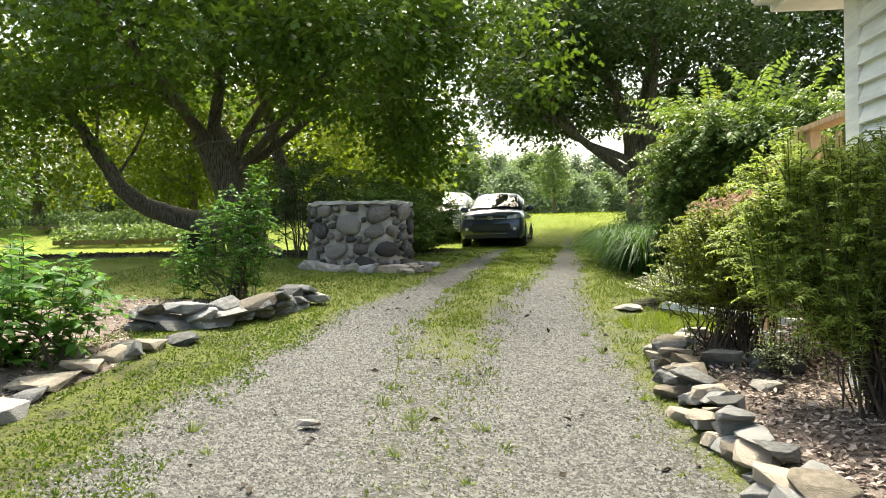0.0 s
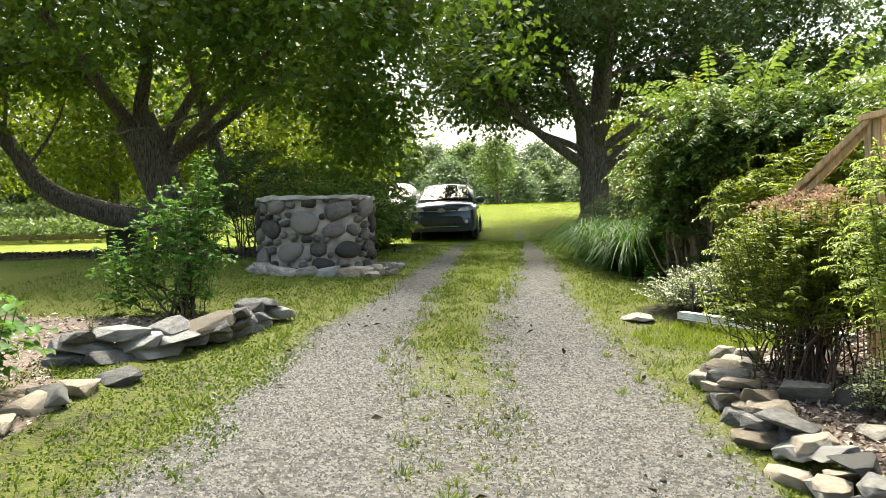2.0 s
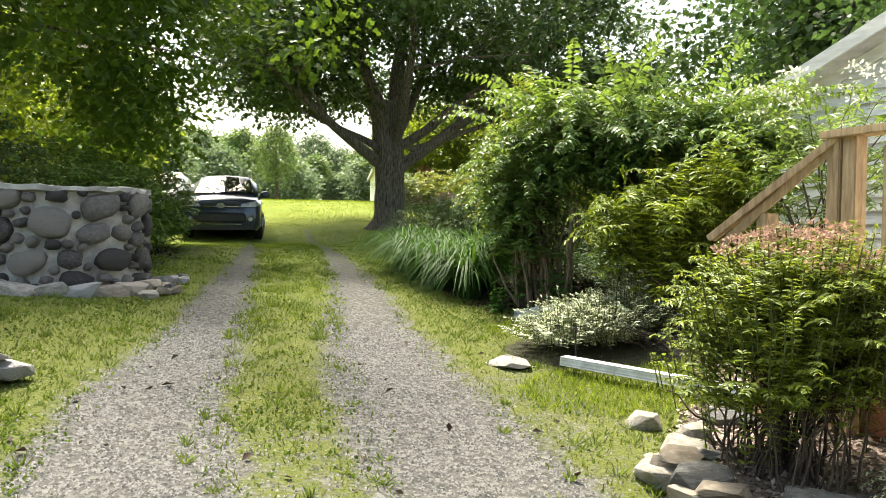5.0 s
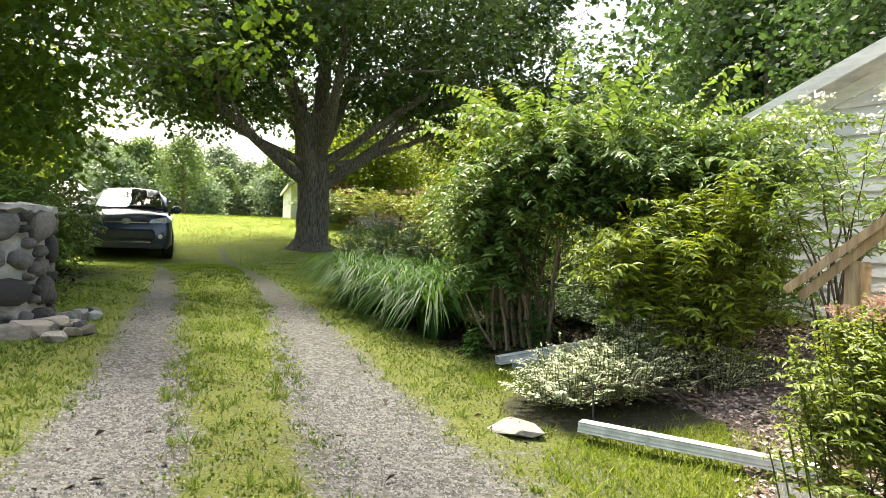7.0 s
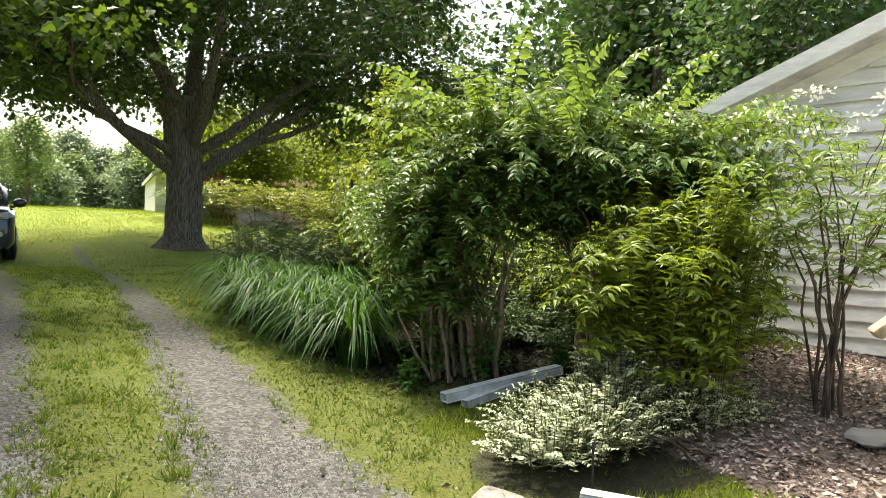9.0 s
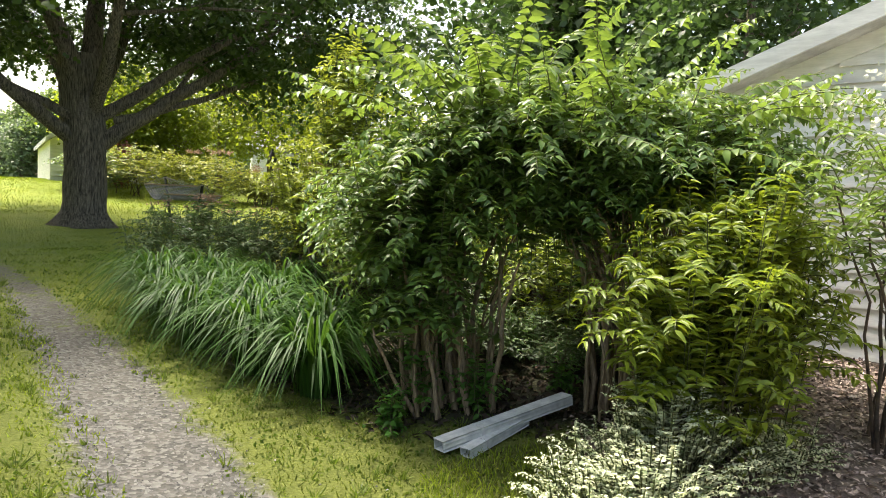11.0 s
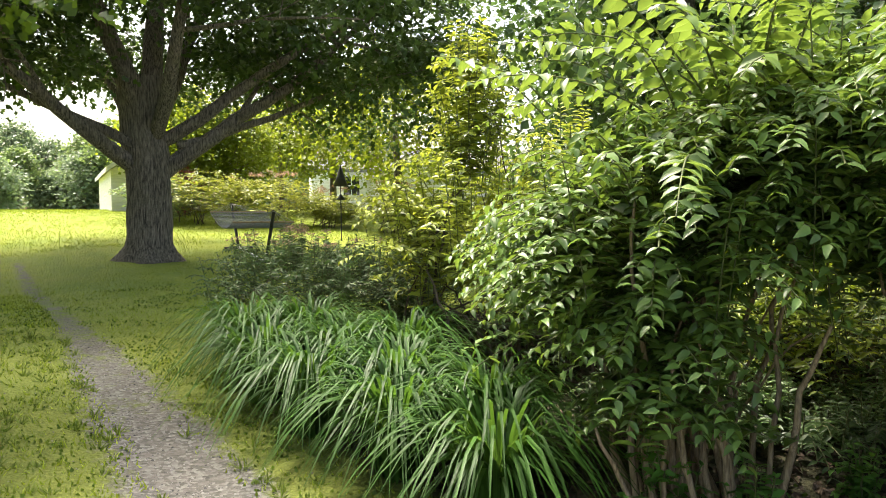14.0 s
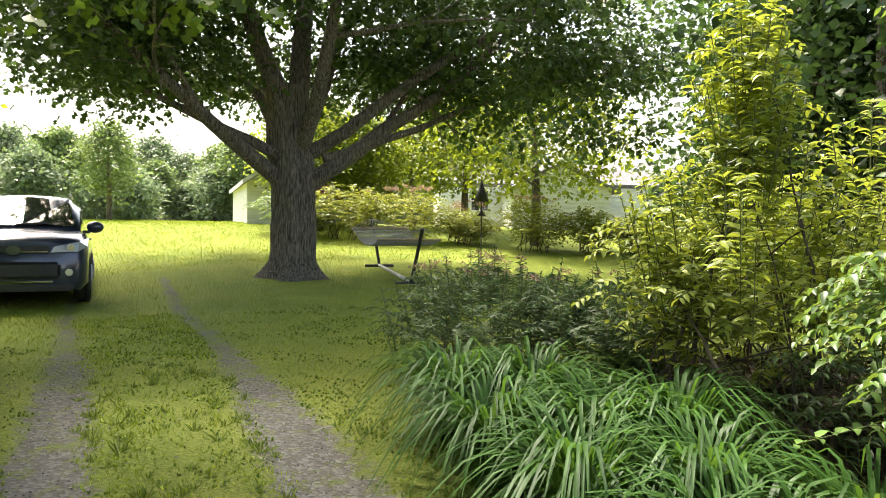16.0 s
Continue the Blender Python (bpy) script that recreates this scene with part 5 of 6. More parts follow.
suv(-0.16, 21.0, -6, M["car_blue"], "dark blue compact SUV parked on the grass, nose to the drive")
suv(-1.95, 23.5, -6, M["car_white"], "white car parked behind the blue one")
suv(-4.3, 21.5, -10, M["car_white"], "white car half hidden behind the rhododendrons")


# ---- buildings ----
def clapboards(ob, origin, along, length, height, board=0.105, material=None, gable=None, skip=()):
    """Overlapping siding boards on a wall from origin along a level way; gable: the height added at the middle. skip: (s0, s1, z0, z1) openings."""
    al = Vector(along).normalized()
    out = Vector((al.y, -al.x, 0))
    o = Vector(origin)
    total = height + (gable or 0)
    k = 0
    while k * board < total - 0.02:
        z0, z1 = k * board, min((k + 1) * board + 0.012, total)
        s0, s1 = 0.0, length
        if gable and z1 > height:
            f = min(1, (z1 - height) / gable)
            s0, s1 = length / 2 * f, length - length / 2 * f
        spans = [(s0, s1)]
        for a, b, c, d in skip:
            if z1 > c and z0 < d:
                spans = [q for u, v in spans for q in ((u, min(v, a)), (max(u, b), v)) if q[1] - q[0] > 0.02]
        for u, v in spans:
            if v - u < 0.04:
                continue
            bm = bmesh.new()
            prof = ((0.045, z0), (0.004, z1), (-0.012, z1), (-0.012, z0))
            ends = [[bm.verts.new(o + al * s + out * p + Vector((0, 0, z))) for p, z in prof] for s in (u, v)]
            for j in range(4):
                bm.faces.new((ends[0][j], ends[0][(j + 1) % 4], ends[1][(j + 1) % 4], ends[1][j]))
            bm.faces.new(ends[0])
            bm.faces.new(ends[1][::-1])
            bmesh.ops.recalc_face_normals(bm, faces=bm.faces)
            part("clapboard", bm, material or M["paint"], ob)
        k += 1


def prism(name, poly, along, length, material, parent, label=""):
    """A slab: a polygon of world points drawn out along a way."""
    bm = bmesh.new()
    a = Vector(along).normalized() * length
    v0 = [bm.verts.new(p) for p in poly]
    v1 = [bm.verts.new(Vector(p) + a) for p in poly]
    n = len(poly)
    bm.faces.new(v0)
    bm.faces.new(v1[::-1])
    for k in range(n):
        bm.faces.new((v0[k], v0[(k + 1) % n], v1[(k + 1) % n], v1[k]))
    bmesh.ops.recalc_face_normals(bm, faces=bm.faces)
    return part(name, bm, material, parent, label)


# white outbuilding: its gable faces the drive
ob_z = 1.0
g0 = Vector((5.72, 9.9, ob_z))
gal = Vector((0.13, -1, 0)).normalized()          # along the gable, towards the house
gin = Vector((1, 0.13, 0)).normalized()           # inwards
GW, GH, GR = 5.4, 2.0, 1.03
outb = thing("outbuilding", (0, 0, 0), "white clapboard outbuilding with a gable facing the drive", "building", kind="structure")
prism("wall", [g0 + gin * 0.02 - Vector((0, 0, 0.3)), g0 + gin * 0.02 + gal * GW - Vector((0, 0, 0.3)), g0 + gin * 0.02 + gal * GW + Vector((0, 0, GH)), g0 + gin * 0.02 + gal * GW / 2 + Vector((0, 0, GH + GR)), g0 + gin * 0.02 + Vector((0, 0, GH))], gin, 6.0, M["paint"], outb)
clapboards(outb, g0, gal, GW, GH, 0.14, gable=GR)
part("base_board", stick_bm(g0 + Vector((-0.03, 0, -0.06)), g0 + gal * GW + Vector((-0.03, 0, -0.06)), 0.12, 0.04), M["black"], outb, "dark foundation board")
for s, start in ((1, g0), (-1, g0 + gal * GW)):
    rise = Vector((gal.x * GW / 2 * s, gal.y * GW / 2 * s, GR))
    e = start + Vector((0, 0, GH)) - rise * 0.08
    up = Vector((0, 0, 1))
    far = start + Vector((0, 0, GH)) + rise
    prism("roof", [e + up * 0.08 - gin * 0.34, far + up * 0.08 - gin * 0.34, far + up * 0.16 - gin * 0.34, e + up * 0.16 - gin * 0.34], gin, 6.6, M["roof"], outb, "grey shingle roof")
    prism("fascia", [e + up * 0.01 - gin * 0.36, far + up * 0.01 - gin * 0.36, far + up * 0.16 - gin * 0.36, e + up * 0.16 - gin * 0.36], gin, 0.03, M["paint"], outb, "weathered white fascia")
    prism("soffit", [e + up * 0.02 - gin * 0.33, far + up * 0.02 - gin * 0.33, far + up * 0.05 - gin * 0.33, e + up * 0.05 - gin * 0.33], gin, 0.33, M["trim_grey"], outb)
    prism("frieze", [start + up * (GH - 0.12) - gin * 0.05, far - up * 0.12 - gin * 0.05, far + up * 0.02 - gin * 0.05, start + up * (GH + 0.02) - gin * 0.05], gin, 0.03, M["paint"], outb)

# the house: the corner beside the drive
house = thing("house", (0, 0, 0), "white clapboard house corner with a wide weathered corner board", "house", kind="structure")
HX, HY, HB = 2.13, 4.4, 0.35
prism("wall", [(HX + 0.02, HY - 0.02, HB - 0.5), (HX + 8, HY - 0.02, HB - 0.5), (HX + 8, HY - 0.02, HB + 4.2), (HX + 0.02, HY - 0.02, HB + 4.2)], (0, -1, 0), 12.0, M["paint"], house)
clapboards(house, (HX, HY - 0.16, HB + 0.3), (0, -1, 0), 11.8, 3.2, 0.11)
clapboards(house, (HX + 6.0, HY, HB + 0.3), (-1, 0, 0), 5.85, 3.2, 0.11)
part("corner_board", box_bm((0.05, 0.17, 3.6), (HX - 0.012, HY - 0.075, HB + 1.7), 0.004), M["paint"], house, "peeling white corner board")
part("corner_board", box_bm((0.15, 0.05, 3.6), (HX + 0.09, HY + 0.012, HB + 1.7), 0.004), M["paint"], house)
part("eave", box_bm((0.5, 12.4, 0.1), (HX - 0.1, HY - 5.9, HB + 2.45), 0.006), M["paint"], house)
part("gutter", box_bm((0.14, 12.4, 0.12), (HX - 0.4, HY - 5.9, HB + 2.5), 0.02), M["metal_white"], house, "white metal eaves gutter")

# the deck and its stair
deck = thing("deck", (0, 0, 0), "wooden deck with stair rails of pressure-treated timber", "deck", kind="structure")
DX, DY, DZ = 2.43, 5.78, 1.22
for k in range(12):
    part("deck_board", box_bm((2.2, 0.135, 0.035), (DX + 1.15, HY + 0.1 + 0.142 * k - 0.02, DZ), 0.005), M["lumber"], deck)
for k in range(4):
    part("skirt_board", box_bm((0.03, 1.5, 0.19), (DX + 0.06, HY + 0.72, DZ - 0.13 - 0.2 * k), 0.005), M["brown_wood"], deck, "brown stained skirt board")
    part("skirt_board", box_bm((2.1, 0.03, 0.19), (DX + 1.2, DY - 0.02, DZ - 0.13 - 0.2 * k), 0.005), M["brown_wood"], deck, "brown stained skirt board")
part("post", box_bm((0.085, 0.085, 1.75), (DX, DY, DZ + 0.04), 0.006), M["lumber"], deck)
part("post", box_bm((0.085, 0.085, 1.75), (DX, DY - 0.1, DZ + 0.04), 0.006), M["lumber"], deck)
part("handrail", stick_bm((DX - 0.01, DY + 0.06, DZ + 0.93), (DX - 0.03, HY + 0.03, DZ + 0.93), 0.14, 0.04), M["lumber"], deck)
low = Vector((2.05, 6.32, 1.585))
part("handrail", stick_bm((DX + 0.01, DY, DZ + 0.93), low, 0.12, 0.04), M["lumber"], deck)
part("lower_rail", stick_bm((DX, DY, DZ + 0.895), low + Vector((0.04, -0.05, -0.03)), 0.04, 0.045), M["lumber"], deck)
part("post", box_bm((0.085, 0.085, 1.15), (2.24, 6.08, 1.16), 0.006), M["lumber"], deck)
way = Vector((-0.37, 0.47, 0)).normalized()
for k in range(2):
    at = Vector((DX + 0.5, DY + 0.12, DZ - 0.17 * (k + 1))) + way * 0.26 * k
    part("step", box_bm((1.0, 0.28, 0.04), at, 0.006, None, Matrix.Rotation(math.atan2(0.37, 0.47), 4, "Z")), M["lumber"], deck)
for k in range(5):
    part("baluster", box_bm((0.035, 0.035, 0.8), (DX, HY + 0.2 + 0.22 * k, DZ + 0.45), 0.003), M["lumber"], deck)


def downspout(a, b, label, w=0.09, d=0.065):
    """A fluted rectangular downspout lying on the ground, open at its ends."""
    a, b = Vector(a), Vector(b)
    ob = new("downspout")
    m = (b - a).to_track_quat("Z", "Y").to_matrix().to_4x4()
    ob.matrix_world = Matrix.Translation(a) @ m
    n = []
    for ax, c in ((0, 1), (1, 1), (0, -1), (1, -1)):
        for t in np.linspace(-1, 1, 8)[:-1]:
            f = 1 - 0.05 * (1 + math.cos(t * math.pi * 3))
            n.append((t * c * w / 2, -c * d / 2 * f) if ax == 0 else (c * w / 2 * f, t * c * d / 2))
    bm = bmesh.new()
    L = (b - a).length
    rows = [[bm.verts.new((x * q, y * q, z)) for x, y in n] for z, q in ((0, 1), (L, 1), (L, 0.9), (0, 0.9))]
    for u, v in zip(rows, rows[1:] + rows[:1]):
        for k in range(len(n)):
            bm.faces.new((u[k], u[(k + 1) % len(n)], v[(k + 1) % len(n)], v[k]))
    bmesh.ops.recalc_face_normals(bm, faces=bm.faces)
    part("pipe", bm, M["metal_white"], ob)
    part("strap", box_bm((w * 1.06, d * 1.06, 0.02), (0, 0, L * 0.28), 0.002), M["trim_grey"], ob)
    return tagged(ob, label, "downspout", "fallen downspouts")


def on(x, y, h):
    return (x, y, gz(x, y) + h)


downspout(on(1.7, 7.46, 0.07), on(2.55, 6.25, 0.07), "long white fluted downspout lying in the grass", 0.09, 0.062)
downspout(on(2.06, 9.08, 0.06), on(3.06, 8.98, 0.09), "weathered white downspout lying under the honeysuckle")
downspout(on(2.16, 8.97, 0.035), on(2.7, 9.02, 0.05), "shorter grey downspout beside its twin", 0.075, 0.055)
part_ob = box_bm((0.16, 0.1, 0.1), (0, 0, 0.05), 0.02)
bt = part("blue_tub", part_ob, M["blue_cloth"], None)
bt.matrix_world = pose(*on(3.75, 8.45, 0.0), 0, 0, 20)
tagged(bt, "small bright blue plastic tub under the shrubs", "tub")

# far buildings
barn = thing("barn", (0, 0, 0), "white gabled garage at the crest of the lawn", "building", kind="structure")
bz = gz(6, 33)
b0 = Vector((6.5, 33.2, bz))
prism("wall", [b0 - Vector((0, 0, 0.5)), b0 + Vector((4.2, -0.9, -0.5)), b0 + Vector((4.2, -0.9, 1.35)), b0 + Vector((2.1, -0.45, 2.75)), b0 + Vector((0, 0, 1.35))], (0.2, 1, 0), 7, M["paint"], barn)
clapboards(barn, b0, (4.2, -0.9, 0), 4.29, 1.35, 0.17, gable=1.4, skip=((1.0, 3.3, 0, 1.3),))
for s in (0, 1):
    e = b0 + (Vector((-0.15, 0.03, 1.28)) if s == 0 else Vector((4.35, -0.93, 1.28)))
    f = b0 + Vector((2.1, -0.45, 2.8))
    prism("roof", [e - Vector((0.04, 0.25, 0)), f - Vector((0.04, 0.25, 0)), f - Vector((0.04, 0.25, -0.15)), e - Vector((0.04, 0.25, -0.15))], (0.2, 1, 0), 7.4, M["trim_grey"], barn)
part("garage_door", box_bm((2.24, 0.06, 1.3), b0 + Vector((2.1, -0.47, 0.65)), 0.02, None, Matrix.Rotation(-0.21, 4, "Z")), M["paint"], barn)

fh = thing("far_house", (0, 0, 0), "low white clapboard house across the lawn", "house", kind="structure")
hz = gz(14, 36) - 0.3
f0 = Vector((15.4, 36.1, hz))
prism("wall", [f0 - Vector((0, 0, 0.4)), f0 + Vector((8, -4.2, -0.4)), f0 + Vector((8, -4.2, 1.95)), f0 + Vector((0, 0, 1.95))], (0.46, 0.89, 0), 6, M["paint"], fh)
clapboards(fh, f0, (8, -4.2, 0), 9.03, 1.95, 0.17, skip=((1.2, 2.1, 0.85, 1.8), (6.0, 6.9, 0.85, 1.8)))
prism("roof", [f0 + Vector((-0.5, 0.2, 1.9)), f0 + Vector((8.3, -4.4, 1.9)), f0 + Vector((9.6, -1.7, 3.0)), f0 + Vector((0.9, 2.9, 3.0))], (0, 0, 1), 0.15, M["roof"], fh)
wa = Vector((8, -4.2, 0)).normalized()
for s in (1.65, 6.45):
    c = f0 + wa * s + Vector((-0.02, -0.05, 1.32))
    rot = Matrix.Rotation(math.atan2(wa.y, wa.x), 4, "Z")
    win = part("window", box_bm((0.86, 0.06, 0.96), c, 0.01, None, rot), M["paint"], fh, "white-framed sash window")
    for i in (-1, 1):
        for j in (-1, 1):
            part("pane", box_bm((0.32, 0.07, 0.38), c + wa * 0.18 * i + Vector((0, 0, 0.21 * j)), 0, None, rot), M["glass"], win)
shed = thing("shed", (0, 0, 0), "small white gabled shed beyond the lawn", "shed", kind="structure")
s0 = Vector((16.4, 32.4, gz(17, 32) - 0.2))
prism("wall", [s0 - Vector((0, 0, 0.4)), s0 + Vector((3.4, -1.8, -0.4)), s0 + Vector((3.4, -1.8, 1.7)), s0 + Vector((1.7, -0.9, 2.6)), s0 + Vector((0, 0, 1.7))], (0.46, 0.89, 0), 4, M["paint"], shed)
clapboards(shed, s0, (3.4, -1.8, 0), 3.84, 1.7, 0.17, gable=0.9)
for s in (0, 1):
    e = s0 + (Vector((-0.25, 0.13, 1.55)) if s == 0 else Vector((3.65, -1.93, 1.55)))
    f = s0 + Vector((1.7, -0.9, 2.65))
    prism("roof", [e - Vector((0.1, 0.2, 0)), f - Vector((0.1, 0.2, 0)), f - Vector((0.1, 0.2, -0.1)), e - Vector((0.1, 0.2, -0.1))], (0.46, 0.89, 0), 4.3, M["roof"], shed)


# ---- garden things ----
def hammock(a, b):
    """A rope hammock between the raised ends of a bent steel stand."""
    a, b = np.array(a), np.array(b)
    ob = thing("hammock", (0, 0, 0), "grey rope hammock on a black tubular steel stand", "hammock")
    w = (b - a) / np.linalg.norm(b - a)
    n = np.array([-w[1], w[0], 0])
    za, zb = gz(*a[:2]), gz(*b[:2])
    up = np.array([0, 0, 1.0])
    for p, z, s in ((a, za, 1), (b, zb, -1)):
        t = Tubes(8)
        base = p + w * s * 0.55 + up * (z + 0.05)
        top = p - w * s * 0.05 + up * (z + 1.02)
        t.add([base, (base + top) / 2, top], [0.032] * 3)
        child(new("upright", t.mesh("upright", M["black"])), ob)
        t = Tubes(8)
        t.add([p + w * s * 0.55 + n * 0.3 + up * (z + 0.04), p + w * s * 0.55 - n * 0.3 + up * (z + 0.04)], [0.03] * 2)
        child(new("foot", t.mesh("foot", M["black"])), ob)
        t = Tubes(8)
        bar = p + w * s * 0.62 + up * (z + 0.82)
        t.add([bar - n * 0.6, bar + n * 0.6], [0.02] * 2)
        child(new("spreader", t.mesh("spreader", M["lumber"])), ob)
        t = Tubes(4)
        for k in np.linspace(-0.58, 0.58, 9):
            t.add([top, bar + n * k], [0.006] * 2)
        tagged(child(new("cord_fan", t.mesh("cord_fan", M["rope"])), ob), kind="stuff")
    t = Tubes(8)
    t.add([a + w * 0.55 + up * (za + 0.05), b - w * 0.55 + up * (zb + 0.05)], [0.032] * 2)
    child(new("base_tube", t.mesh("base_tube", M["trim_grey"])), ob)
    t = Tubes(4)
    p, q = a + w * 0.62 + up * (za + 0.82), b - w * 0.62 + up * (zb + 0.82)
    m = (p + q) / 2 - up * 0.42
    for k in np.linspace(-0.6, 0.6, 22):
        t.add(bezier(p + n * k, m + n * k * 0.9, q + n * k, 14), [0.008] * 14)
    for k in np.linspace(0.02, 0.98, 30):
        c = (1 - k) ** 2 * p + 2 * k * (1 - k) * m + k * k * q
        t.add([c - n * 0.59, c, c + n * 0.59], [0.008] * 3)
    tagged(child(new("net", t.mesh("net", M["rope"])), ob), kind="stuff")


hammock((6.52, 23.75, 0), (5.98, 20.6, 0))

feeder = thing("bird_feeder", (9.8, 24.5, gz(9.8, 24.5)), "black cone-roofed bird feeder on a thin pole", "bird feeder")
t = Tubes(8)
t.add([(0, 0, -0.1), (0, 0, 1.45)], [0.014, 0.014])
child(new("pole", t.mesh("pole", M["black"])), feeder)
for nm, z0, z1, r_ in (("cone_roof", 1.4, 1.95, 0.19), ("baffle", 1.05, 1.22, 0.12)):
    t = Tubes(20)
    t.add([(0, 0, z0), (0, 0, z0 + 0.01), (0, 0, (z0 + z1) / 2), (0, 0, z1)], [0.01, r_, r_ * 0.5, 0.006])
    child(new(nm, t.mesh(nm, M["black"])), feeder)

bx, by = -7.8, 19.3
bin_ = thing("compost_bin", (bx, by, gz(bx, by)), "black plastic compost bin under the shade maple", "bin")
part("body", box_bm((0.9, 0.7, 0.5), (0, 0, 0.25), 0.04), M["black"], bin_)
part("lid", box_bm((0.95, 0.75, 0.06), (0, 0, 0.53), 0.02), M["black"], bin_)
bed = thing("raised_bed", (-12.5, 25.0, gz(-12.5, 25)), "raised vegetable bed with timber sides and leafy plants", "garden bed")
for sx_, sy_, at in ((5.0, 0.08, (0, -0.9, 0.12)), (5.0, 0.08, (0, 0.9, 0.12)), (0.08, 1.8, (-2.5, 0, 0.12)), (0.08, 1.8, (2.5, 0, 0.12))):
    part("plank", box_bm((sx_, sy_, 0.16), (at[0], at[1], 0.06), 0.01), M["pale_stem"], bed)
rb = np.random.default_rng(5)
pb = np.stack([rb.uniform(-2.6, 2.6, 2200), rb.uniform(-1.0, 1.0, 2200), rb.uniform(0.05, 0.7, 2200) ** 1.3], -1)
child(new("foliage", leaf_mesh("foliage", pb, rand_dir(2200, 0.3, rb), rand_dir(2200, 1, rb), 0.2, 0.11, M["far_pale"], LEAF2)), bed)
copy_thing(bed, pose(-15.5, 29.0, gz(-15.5, 29), 0, 0, 8))


# ---- ground litter, grass and gravel ----
def scatter(n, x0, x1, y0, y1, seed):
    r = np.random.default_rng(seed)
    x, y = r.uniform(x0, x1, n), r.uniform(y0, y1, n)
    return x, y, r


def on_ground(x, y):
    g = cover(x, y)[0]
    return ground_z(x, y) - 0.035 * g * (y < 24) + swell(x, y)


def gravel_bits(n, y0, y1, size, seed):
    """Loose chips: low four-sided stones, half sunk."""
    x, y, r = scatter(n, -2.0, 1.6, y0, y1, seed)
    g = cover(x, y)[0]
    k = r.random(n) < np.clip(g ** 2 * 1.2 * (0.7 + 0.5 * np.sin(x * 7 + y * 2) ** 2), 0.02, 1)
    x, y = x[k], y[k]
    P = np.stack([x, y, on_ground(x, y) + 0.001], -1)
    a = r.random(len(x)) * 2 * np.pi
    s = size * (0.4 + 1.0 * r.random(len(x)) ** 2)
    q = []
    for j, (h, rad) in enumerate(((-0.25, 1), (-0.25, 1), (-0.25, 1), (-0.25, 1), (0.5, 0.25), (0.42, 0.45))):
        b = a + j * np.pi / 2 if j < 4 else a + j * 2.2
        rr = s * rad * (0.55 + 0.5 * r.random(len(x)))
        q.append(P + np.stack([np.cos(b) * rr, np.sin(b) * rr, s * h * (0.7 + 0.5 * r.random(len(x)))], -1))
    V = np.stack(q, 1).reshape(-1, 3)
    T = np.array([(0, 1, 4), (1, 2, 4), (2, 5, 4), (2, 3, 5), (3, 0, 5), (0, 4, 5)])
    F = (T[None] + (np.arange(len(x)) * 6)[:, None, None]).reshape(-1, 3)
    return raw_mesh("gravel", V, F, M["gravel"])


tagged(new("gravel", gravel_bits(150000, 1.5, 9.0, 0.0105, 401)), "loose grey crushed gravel on the drive", "gravel", kind="stuff")
tagged(new("gravel", gravel_bits(30000, 9.0, 18.0, 0.0105, 402)), "thin grey gravel on the far wheel tracks", "gravel", kind="stuff")


def mulch_bits(n, x0, x1, y0, y1, seed):
    x, y, r = scatter(n, x0, x1, y0, y1, seed)
    k = r.random(n) < cover(x, y)[1]
    x, y = x[k], y[k]
    P = np.stack([x, y, on_ground(x, y) + 0.012], -1)
    l = 0.02 + 0.035 * r.random(len(x))
    return leaf_mesh("mulch", P, rand_dir(len(x), 0, r) * np.array([1, 1, 0.3]), rand_dir(len(x), 1.6, r), l, l * 0.5, M["mulch"], LEAF2)


tagged(new("mulch", mulch_bits(52000, 1.2, 5.8, 2.0, 9.2, 403)), "reddish grey shredded bark mulch in the garden bed", "mulch", kind="stuff")
tagged(new("mulch", mulch_bits(5000, -4.4, -2.2, 2.0, 7.5, 404)), "dark bark mulch behind the stone edging", "mulch", kind="stuff")


def grass(n, x0, x1, y0, y1, high, seed, keep, material="grass", wide=0.006, shape=TUFT):
    x, y, r = scatter(n, x0, x1, y0, y1, seed)
    k = r.random(n) < keep(x, y, r)
    x, y = x[k], y[k]
    P = np.stack([x, y, on_ground(x, y) - 0.004], -1)
    d = rand_dir(len(x), 1.5, r)
    h = high * (0.5 + 0.8 * r.random(len(x)))
    return leaf_mesh("grass", P, d, rand_dir(len(x), 0, r), h, wide * (0.7 + 0.7 * r.random(len(x))), M[material], shape)


def patchy(x, y, f, seed):
    return 0.5 + 0.5 * np.sin(x * f + 1.7 * np.sin(y * f * 0.7 + seed)) * np.cos(y * f * 0.8 + 1.3 * np.sin(x * f * 0.9))


def middle(x, y, r):
    lc, lw, rc, rw = track(y)
    inside = (x > lc + lw * (0.45 + 0.45 * r.random(len(x)))) & (x < rc - rw * (0.4 + 0.45 * r.random(len(x))))
    g = inside * (0.06 + 0.5 * patchy(x, y, 4.2, 2) ** 1.6 + 0.44 * patchy(x, y, 10.0, 6) ** 2) * (0.3 + 0.7 * smooth(3.0, 7.5, y))
    return g


def verge(x, y, r):
    g, m, shaded_soil = cover(x, y)
    lc, lw, rc, rw = track(y)
    out = (x < lc - lw * (0.5 + 0.4 * r.random(len(x)))) | (x > rc + rw * (0.5 + 0.4 * r.random(len(x)))) | (y > 19)
    return out * (1 - np.clip(g * 0.95, 0, 0.85)) * (1 - m) * (1 - 0.8 * shaded_soil) * (0.25 + 0.4 * patchy(x, y, 2.3, 1) + 0.35 * patchy(x, y, 9.0, 5) ** 2)


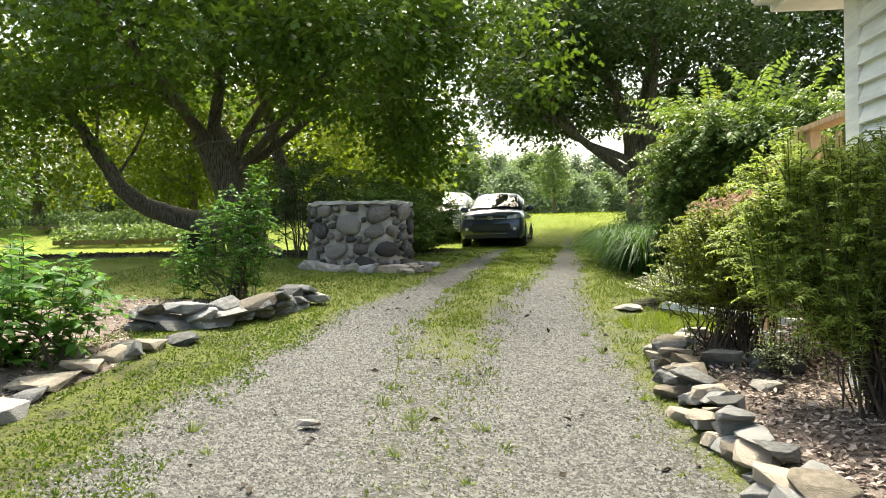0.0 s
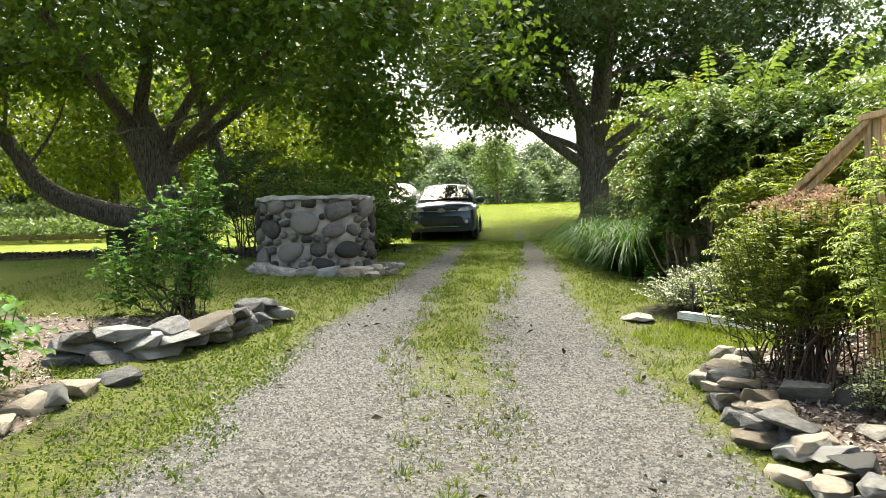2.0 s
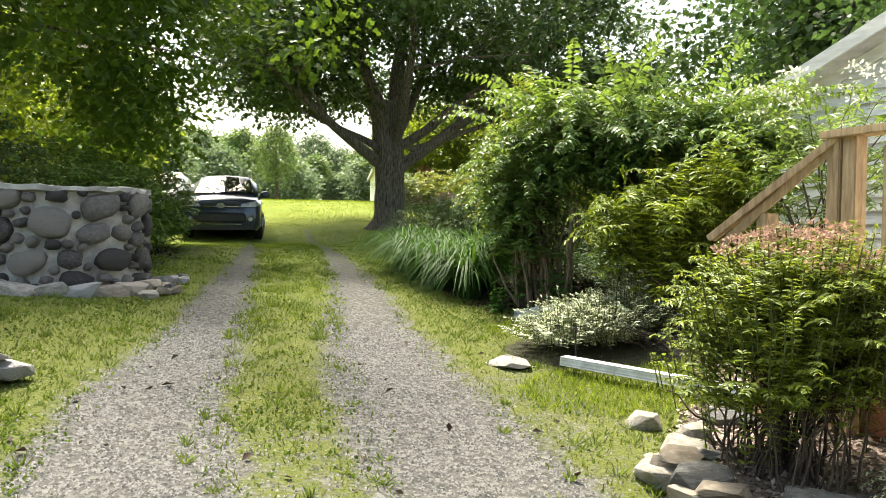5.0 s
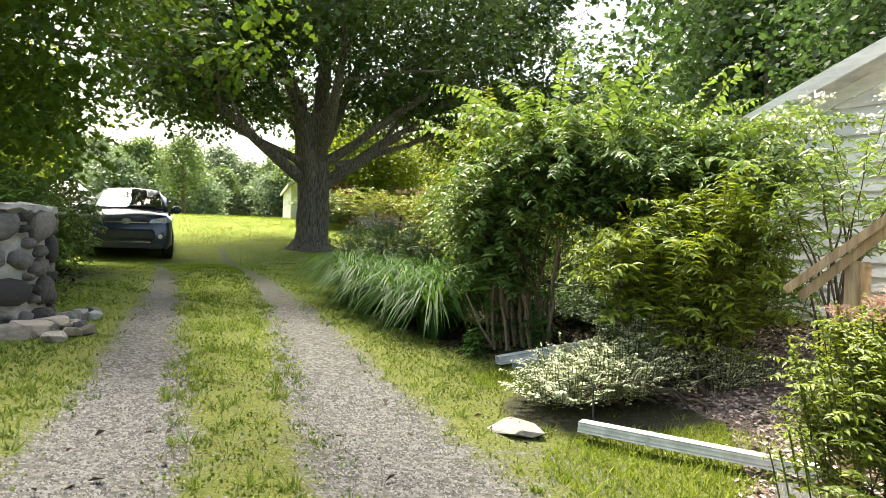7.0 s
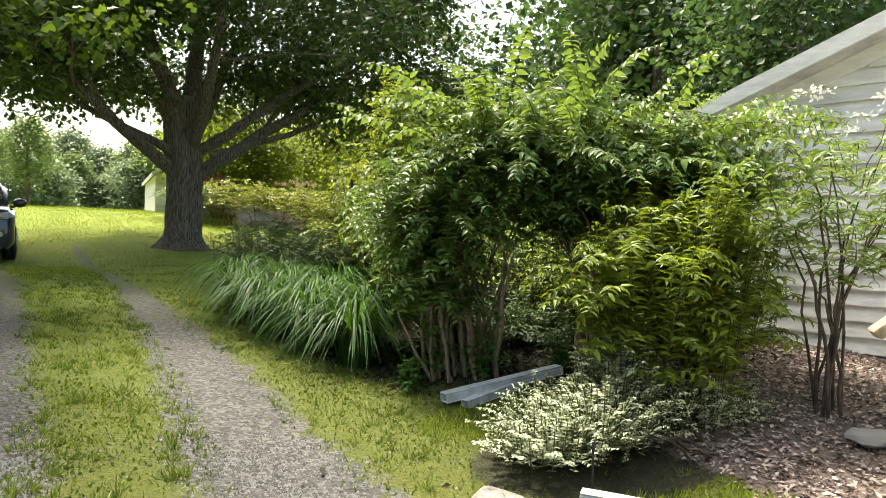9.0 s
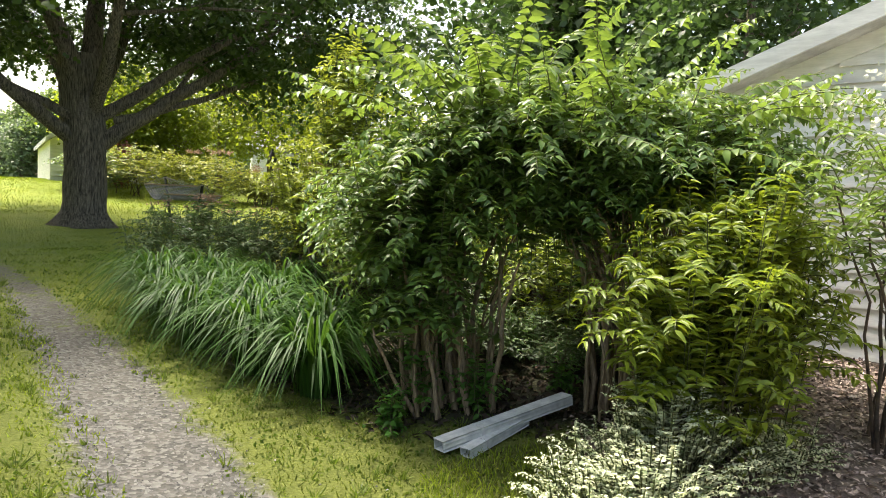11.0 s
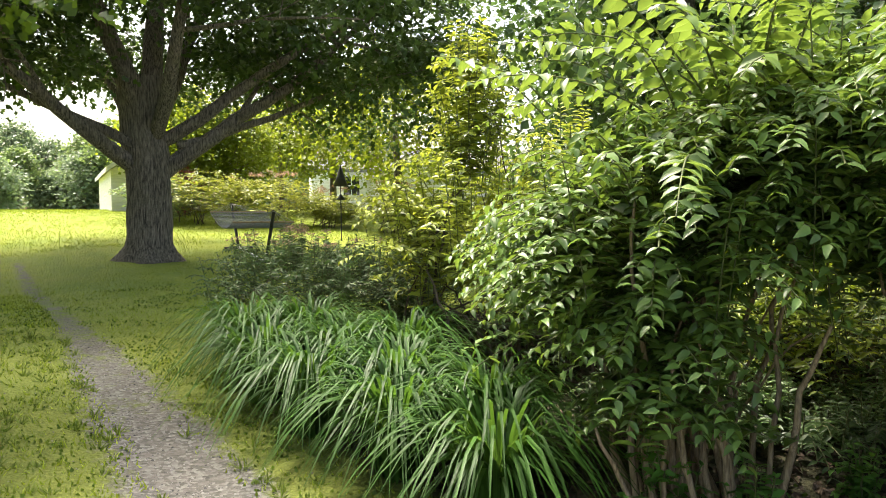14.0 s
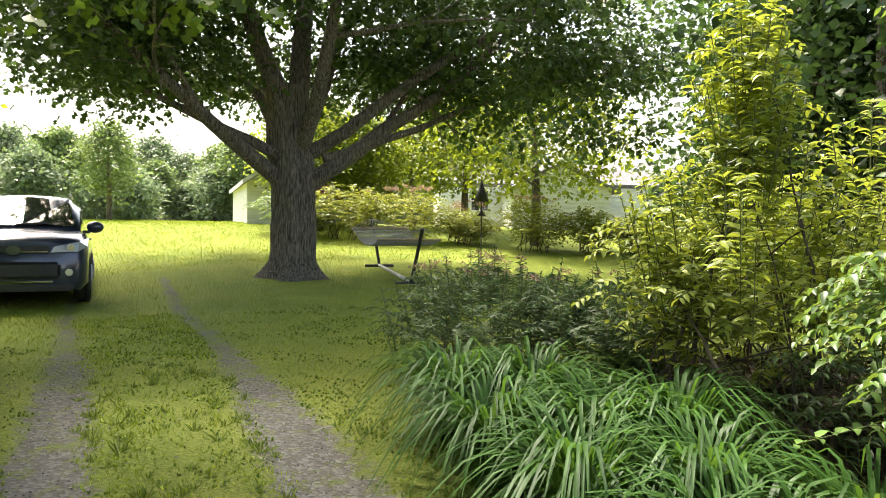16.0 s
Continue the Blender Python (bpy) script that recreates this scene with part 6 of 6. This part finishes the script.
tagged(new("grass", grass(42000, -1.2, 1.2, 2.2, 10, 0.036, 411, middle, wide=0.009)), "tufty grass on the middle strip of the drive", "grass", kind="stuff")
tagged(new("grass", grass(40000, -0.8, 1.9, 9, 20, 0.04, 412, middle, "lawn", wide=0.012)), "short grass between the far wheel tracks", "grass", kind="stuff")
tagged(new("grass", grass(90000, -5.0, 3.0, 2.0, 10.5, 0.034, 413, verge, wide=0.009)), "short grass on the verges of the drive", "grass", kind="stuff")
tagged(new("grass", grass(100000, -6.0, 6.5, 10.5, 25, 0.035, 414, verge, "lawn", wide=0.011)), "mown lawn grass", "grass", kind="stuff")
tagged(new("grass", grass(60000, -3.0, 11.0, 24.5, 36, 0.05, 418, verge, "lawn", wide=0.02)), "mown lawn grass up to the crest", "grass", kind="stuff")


def tufts(n, blades, x0, x1, y0, y1, high, seed, keep, material):
    """Scattered tufts, each a fan of blades from one root."""
    x, y, r = scatter(n, x0, x1, y0, y1, seed)
    k = r.random(n) < keep(x, y, r)
    x, y = np.repeat(x[k], blades), np.repeat(y[k], blades)
    d = rand_dir(len(x), 0.9, r)
    d[:, 2] = np.abs(d[:, 2]) + 0.25
    x, y = x + d[:, 0] * 0.02, y + d[:, 1] * 0.02
    P = np.stack([x, y, on_ground(x, y) - 0.004], -1)
    big = np.repeat(0.5 + r.random(k.sum()) ** 2, blades)
    h = high * big * (0.6 + 0.7 * r.random(len(x)))
    return leaf_mesh("grass", P, d, rand_dir(len(x), 0, r), h, 0.007 * (0.7 + 0.6 * r.random(len(x))), M[material], BLADE)


tagged(new("grass", tufts(2600, 16, -1.2, 1.3, 2.5, 16, 0.06, 451, lambda x, y, r: middle(x, y, r) * 0.9, "weed")), "bright grass tufts on the crown of the drive", "grass", kind="stuff")
tagged(new("grass", tufts(4200, 14, -4.5, 3.2, 2.0, 14, 0.055, 452, lambda x, y, r: verge(x, y, r), "weed")), "uneven grass tufts on the verges", "grass", kind="stuff")
wd = lambda x, y, r: (middle(x, y, r) * 0.6 + verge(x, y, r) * 0.5) * (patchy(x, y, 5.0, 7) > 0.45)
wm = grass(80000, -3.6, 2.8, 2.0, 14, 0.024, 415, wd, "weed", 0.016, LEAF2)
tagged(new("weeds", wm), "small broad-leaved weeds among the grass", "weeds", kind="stuff")
tw = lambda x, y, r: (np.hypot((x - 1.9) / 0.75, (y - 6.95) / 0.5) < 1) * 1.0 + (np.hypot((x - 2.1) / 0.5, (y - 8.65) / 0.3) < 1) * 1.0
tagged(new("grass", grass(15000, 1.0, 3.2, 6.2, 9.2, 0.06, 416, tw, "lawn", wide=0.004)), "longer bright grass beside the fallen downspouts", "grass", kind="stuff")


def litter(n, x0, x1, y0, y1, seed, keep):
    x, y, r = scatter(n, x0, x1, y0, y1, seed)
    k = r.random(n) < keep(x, y)
    x, y = x[k], y[k]
    P = np.stack([x, y, on_ground(x, y) + 0.012], -1)
    l = 0.03 + 0.05 * r.random(len(x))
    return leaf_mesh("leaf_litter", P, rand_dir(len(x), 0, r) * np.array([1, 1, 0.4]), rand_dir(len(x), 1.3, r), l, l * 0.5, M["litter"], LEAF2)


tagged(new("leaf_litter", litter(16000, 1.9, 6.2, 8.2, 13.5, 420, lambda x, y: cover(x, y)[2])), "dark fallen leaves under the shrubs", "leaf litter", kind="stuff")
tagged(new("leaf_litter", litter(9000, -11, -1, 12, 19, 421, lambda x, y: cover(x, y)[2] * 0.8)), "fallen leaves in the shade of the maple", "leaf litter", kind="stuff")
cl = lambda x, y, r: (patchy(x, y, 3.1, 4) > 0.5) * (middle(x, y, r) + 0.8 * verge(x, y, r))
tagged(new("clover", grass(90000, -3.4, 4.0, 2.0, 19, 0.022, 417, cl, "clover", 0.02, LEAF2)), "clover and low creeping weeds in the turf", "weeds", kind="stuff")

# Extra dark clover leaves, added to darken the near verge like shade.
tagged(new("clover", grass(26000, -3.2, -1.1, 2.0, 6.6, 0.018, 431, lambda x, y, r: (verge(x, y, r) > 0.12) * (0.35 + 0.65 * patchy(x, y, 4.1, 3)), "clover", 0.016, LEAF2)), "low clover along the verge, dark to stand in for shade", "weeds", kind="stuff")

stake = thing("garden_stake", on(1.83, 7.5, 0), "thin dark stake beside the fallen downspout", "stake")
t = Tubes(6)
t.add([(0, 0, -0.05), (0, 0.01, 0.28)], [0.007, 0.006])
child(new("rod", t.mesh("rod", M["black"])), stake)
t = Tubes(8)
t.add([(0, 0, 0.27), (0, 0.01, 0.3)], [0.011, 0.009])
child(new("tip", t.mesh("tip", M["black"])), stake)

tagged(new("leaf_litter", litter(420, -2.2, 1.6, 2.2, 9.0, 422, lambda x, y: 0.25 + 0 * x)), "few dry brown leaves strewn on the gravel", "leaf litter", kind="stuff")
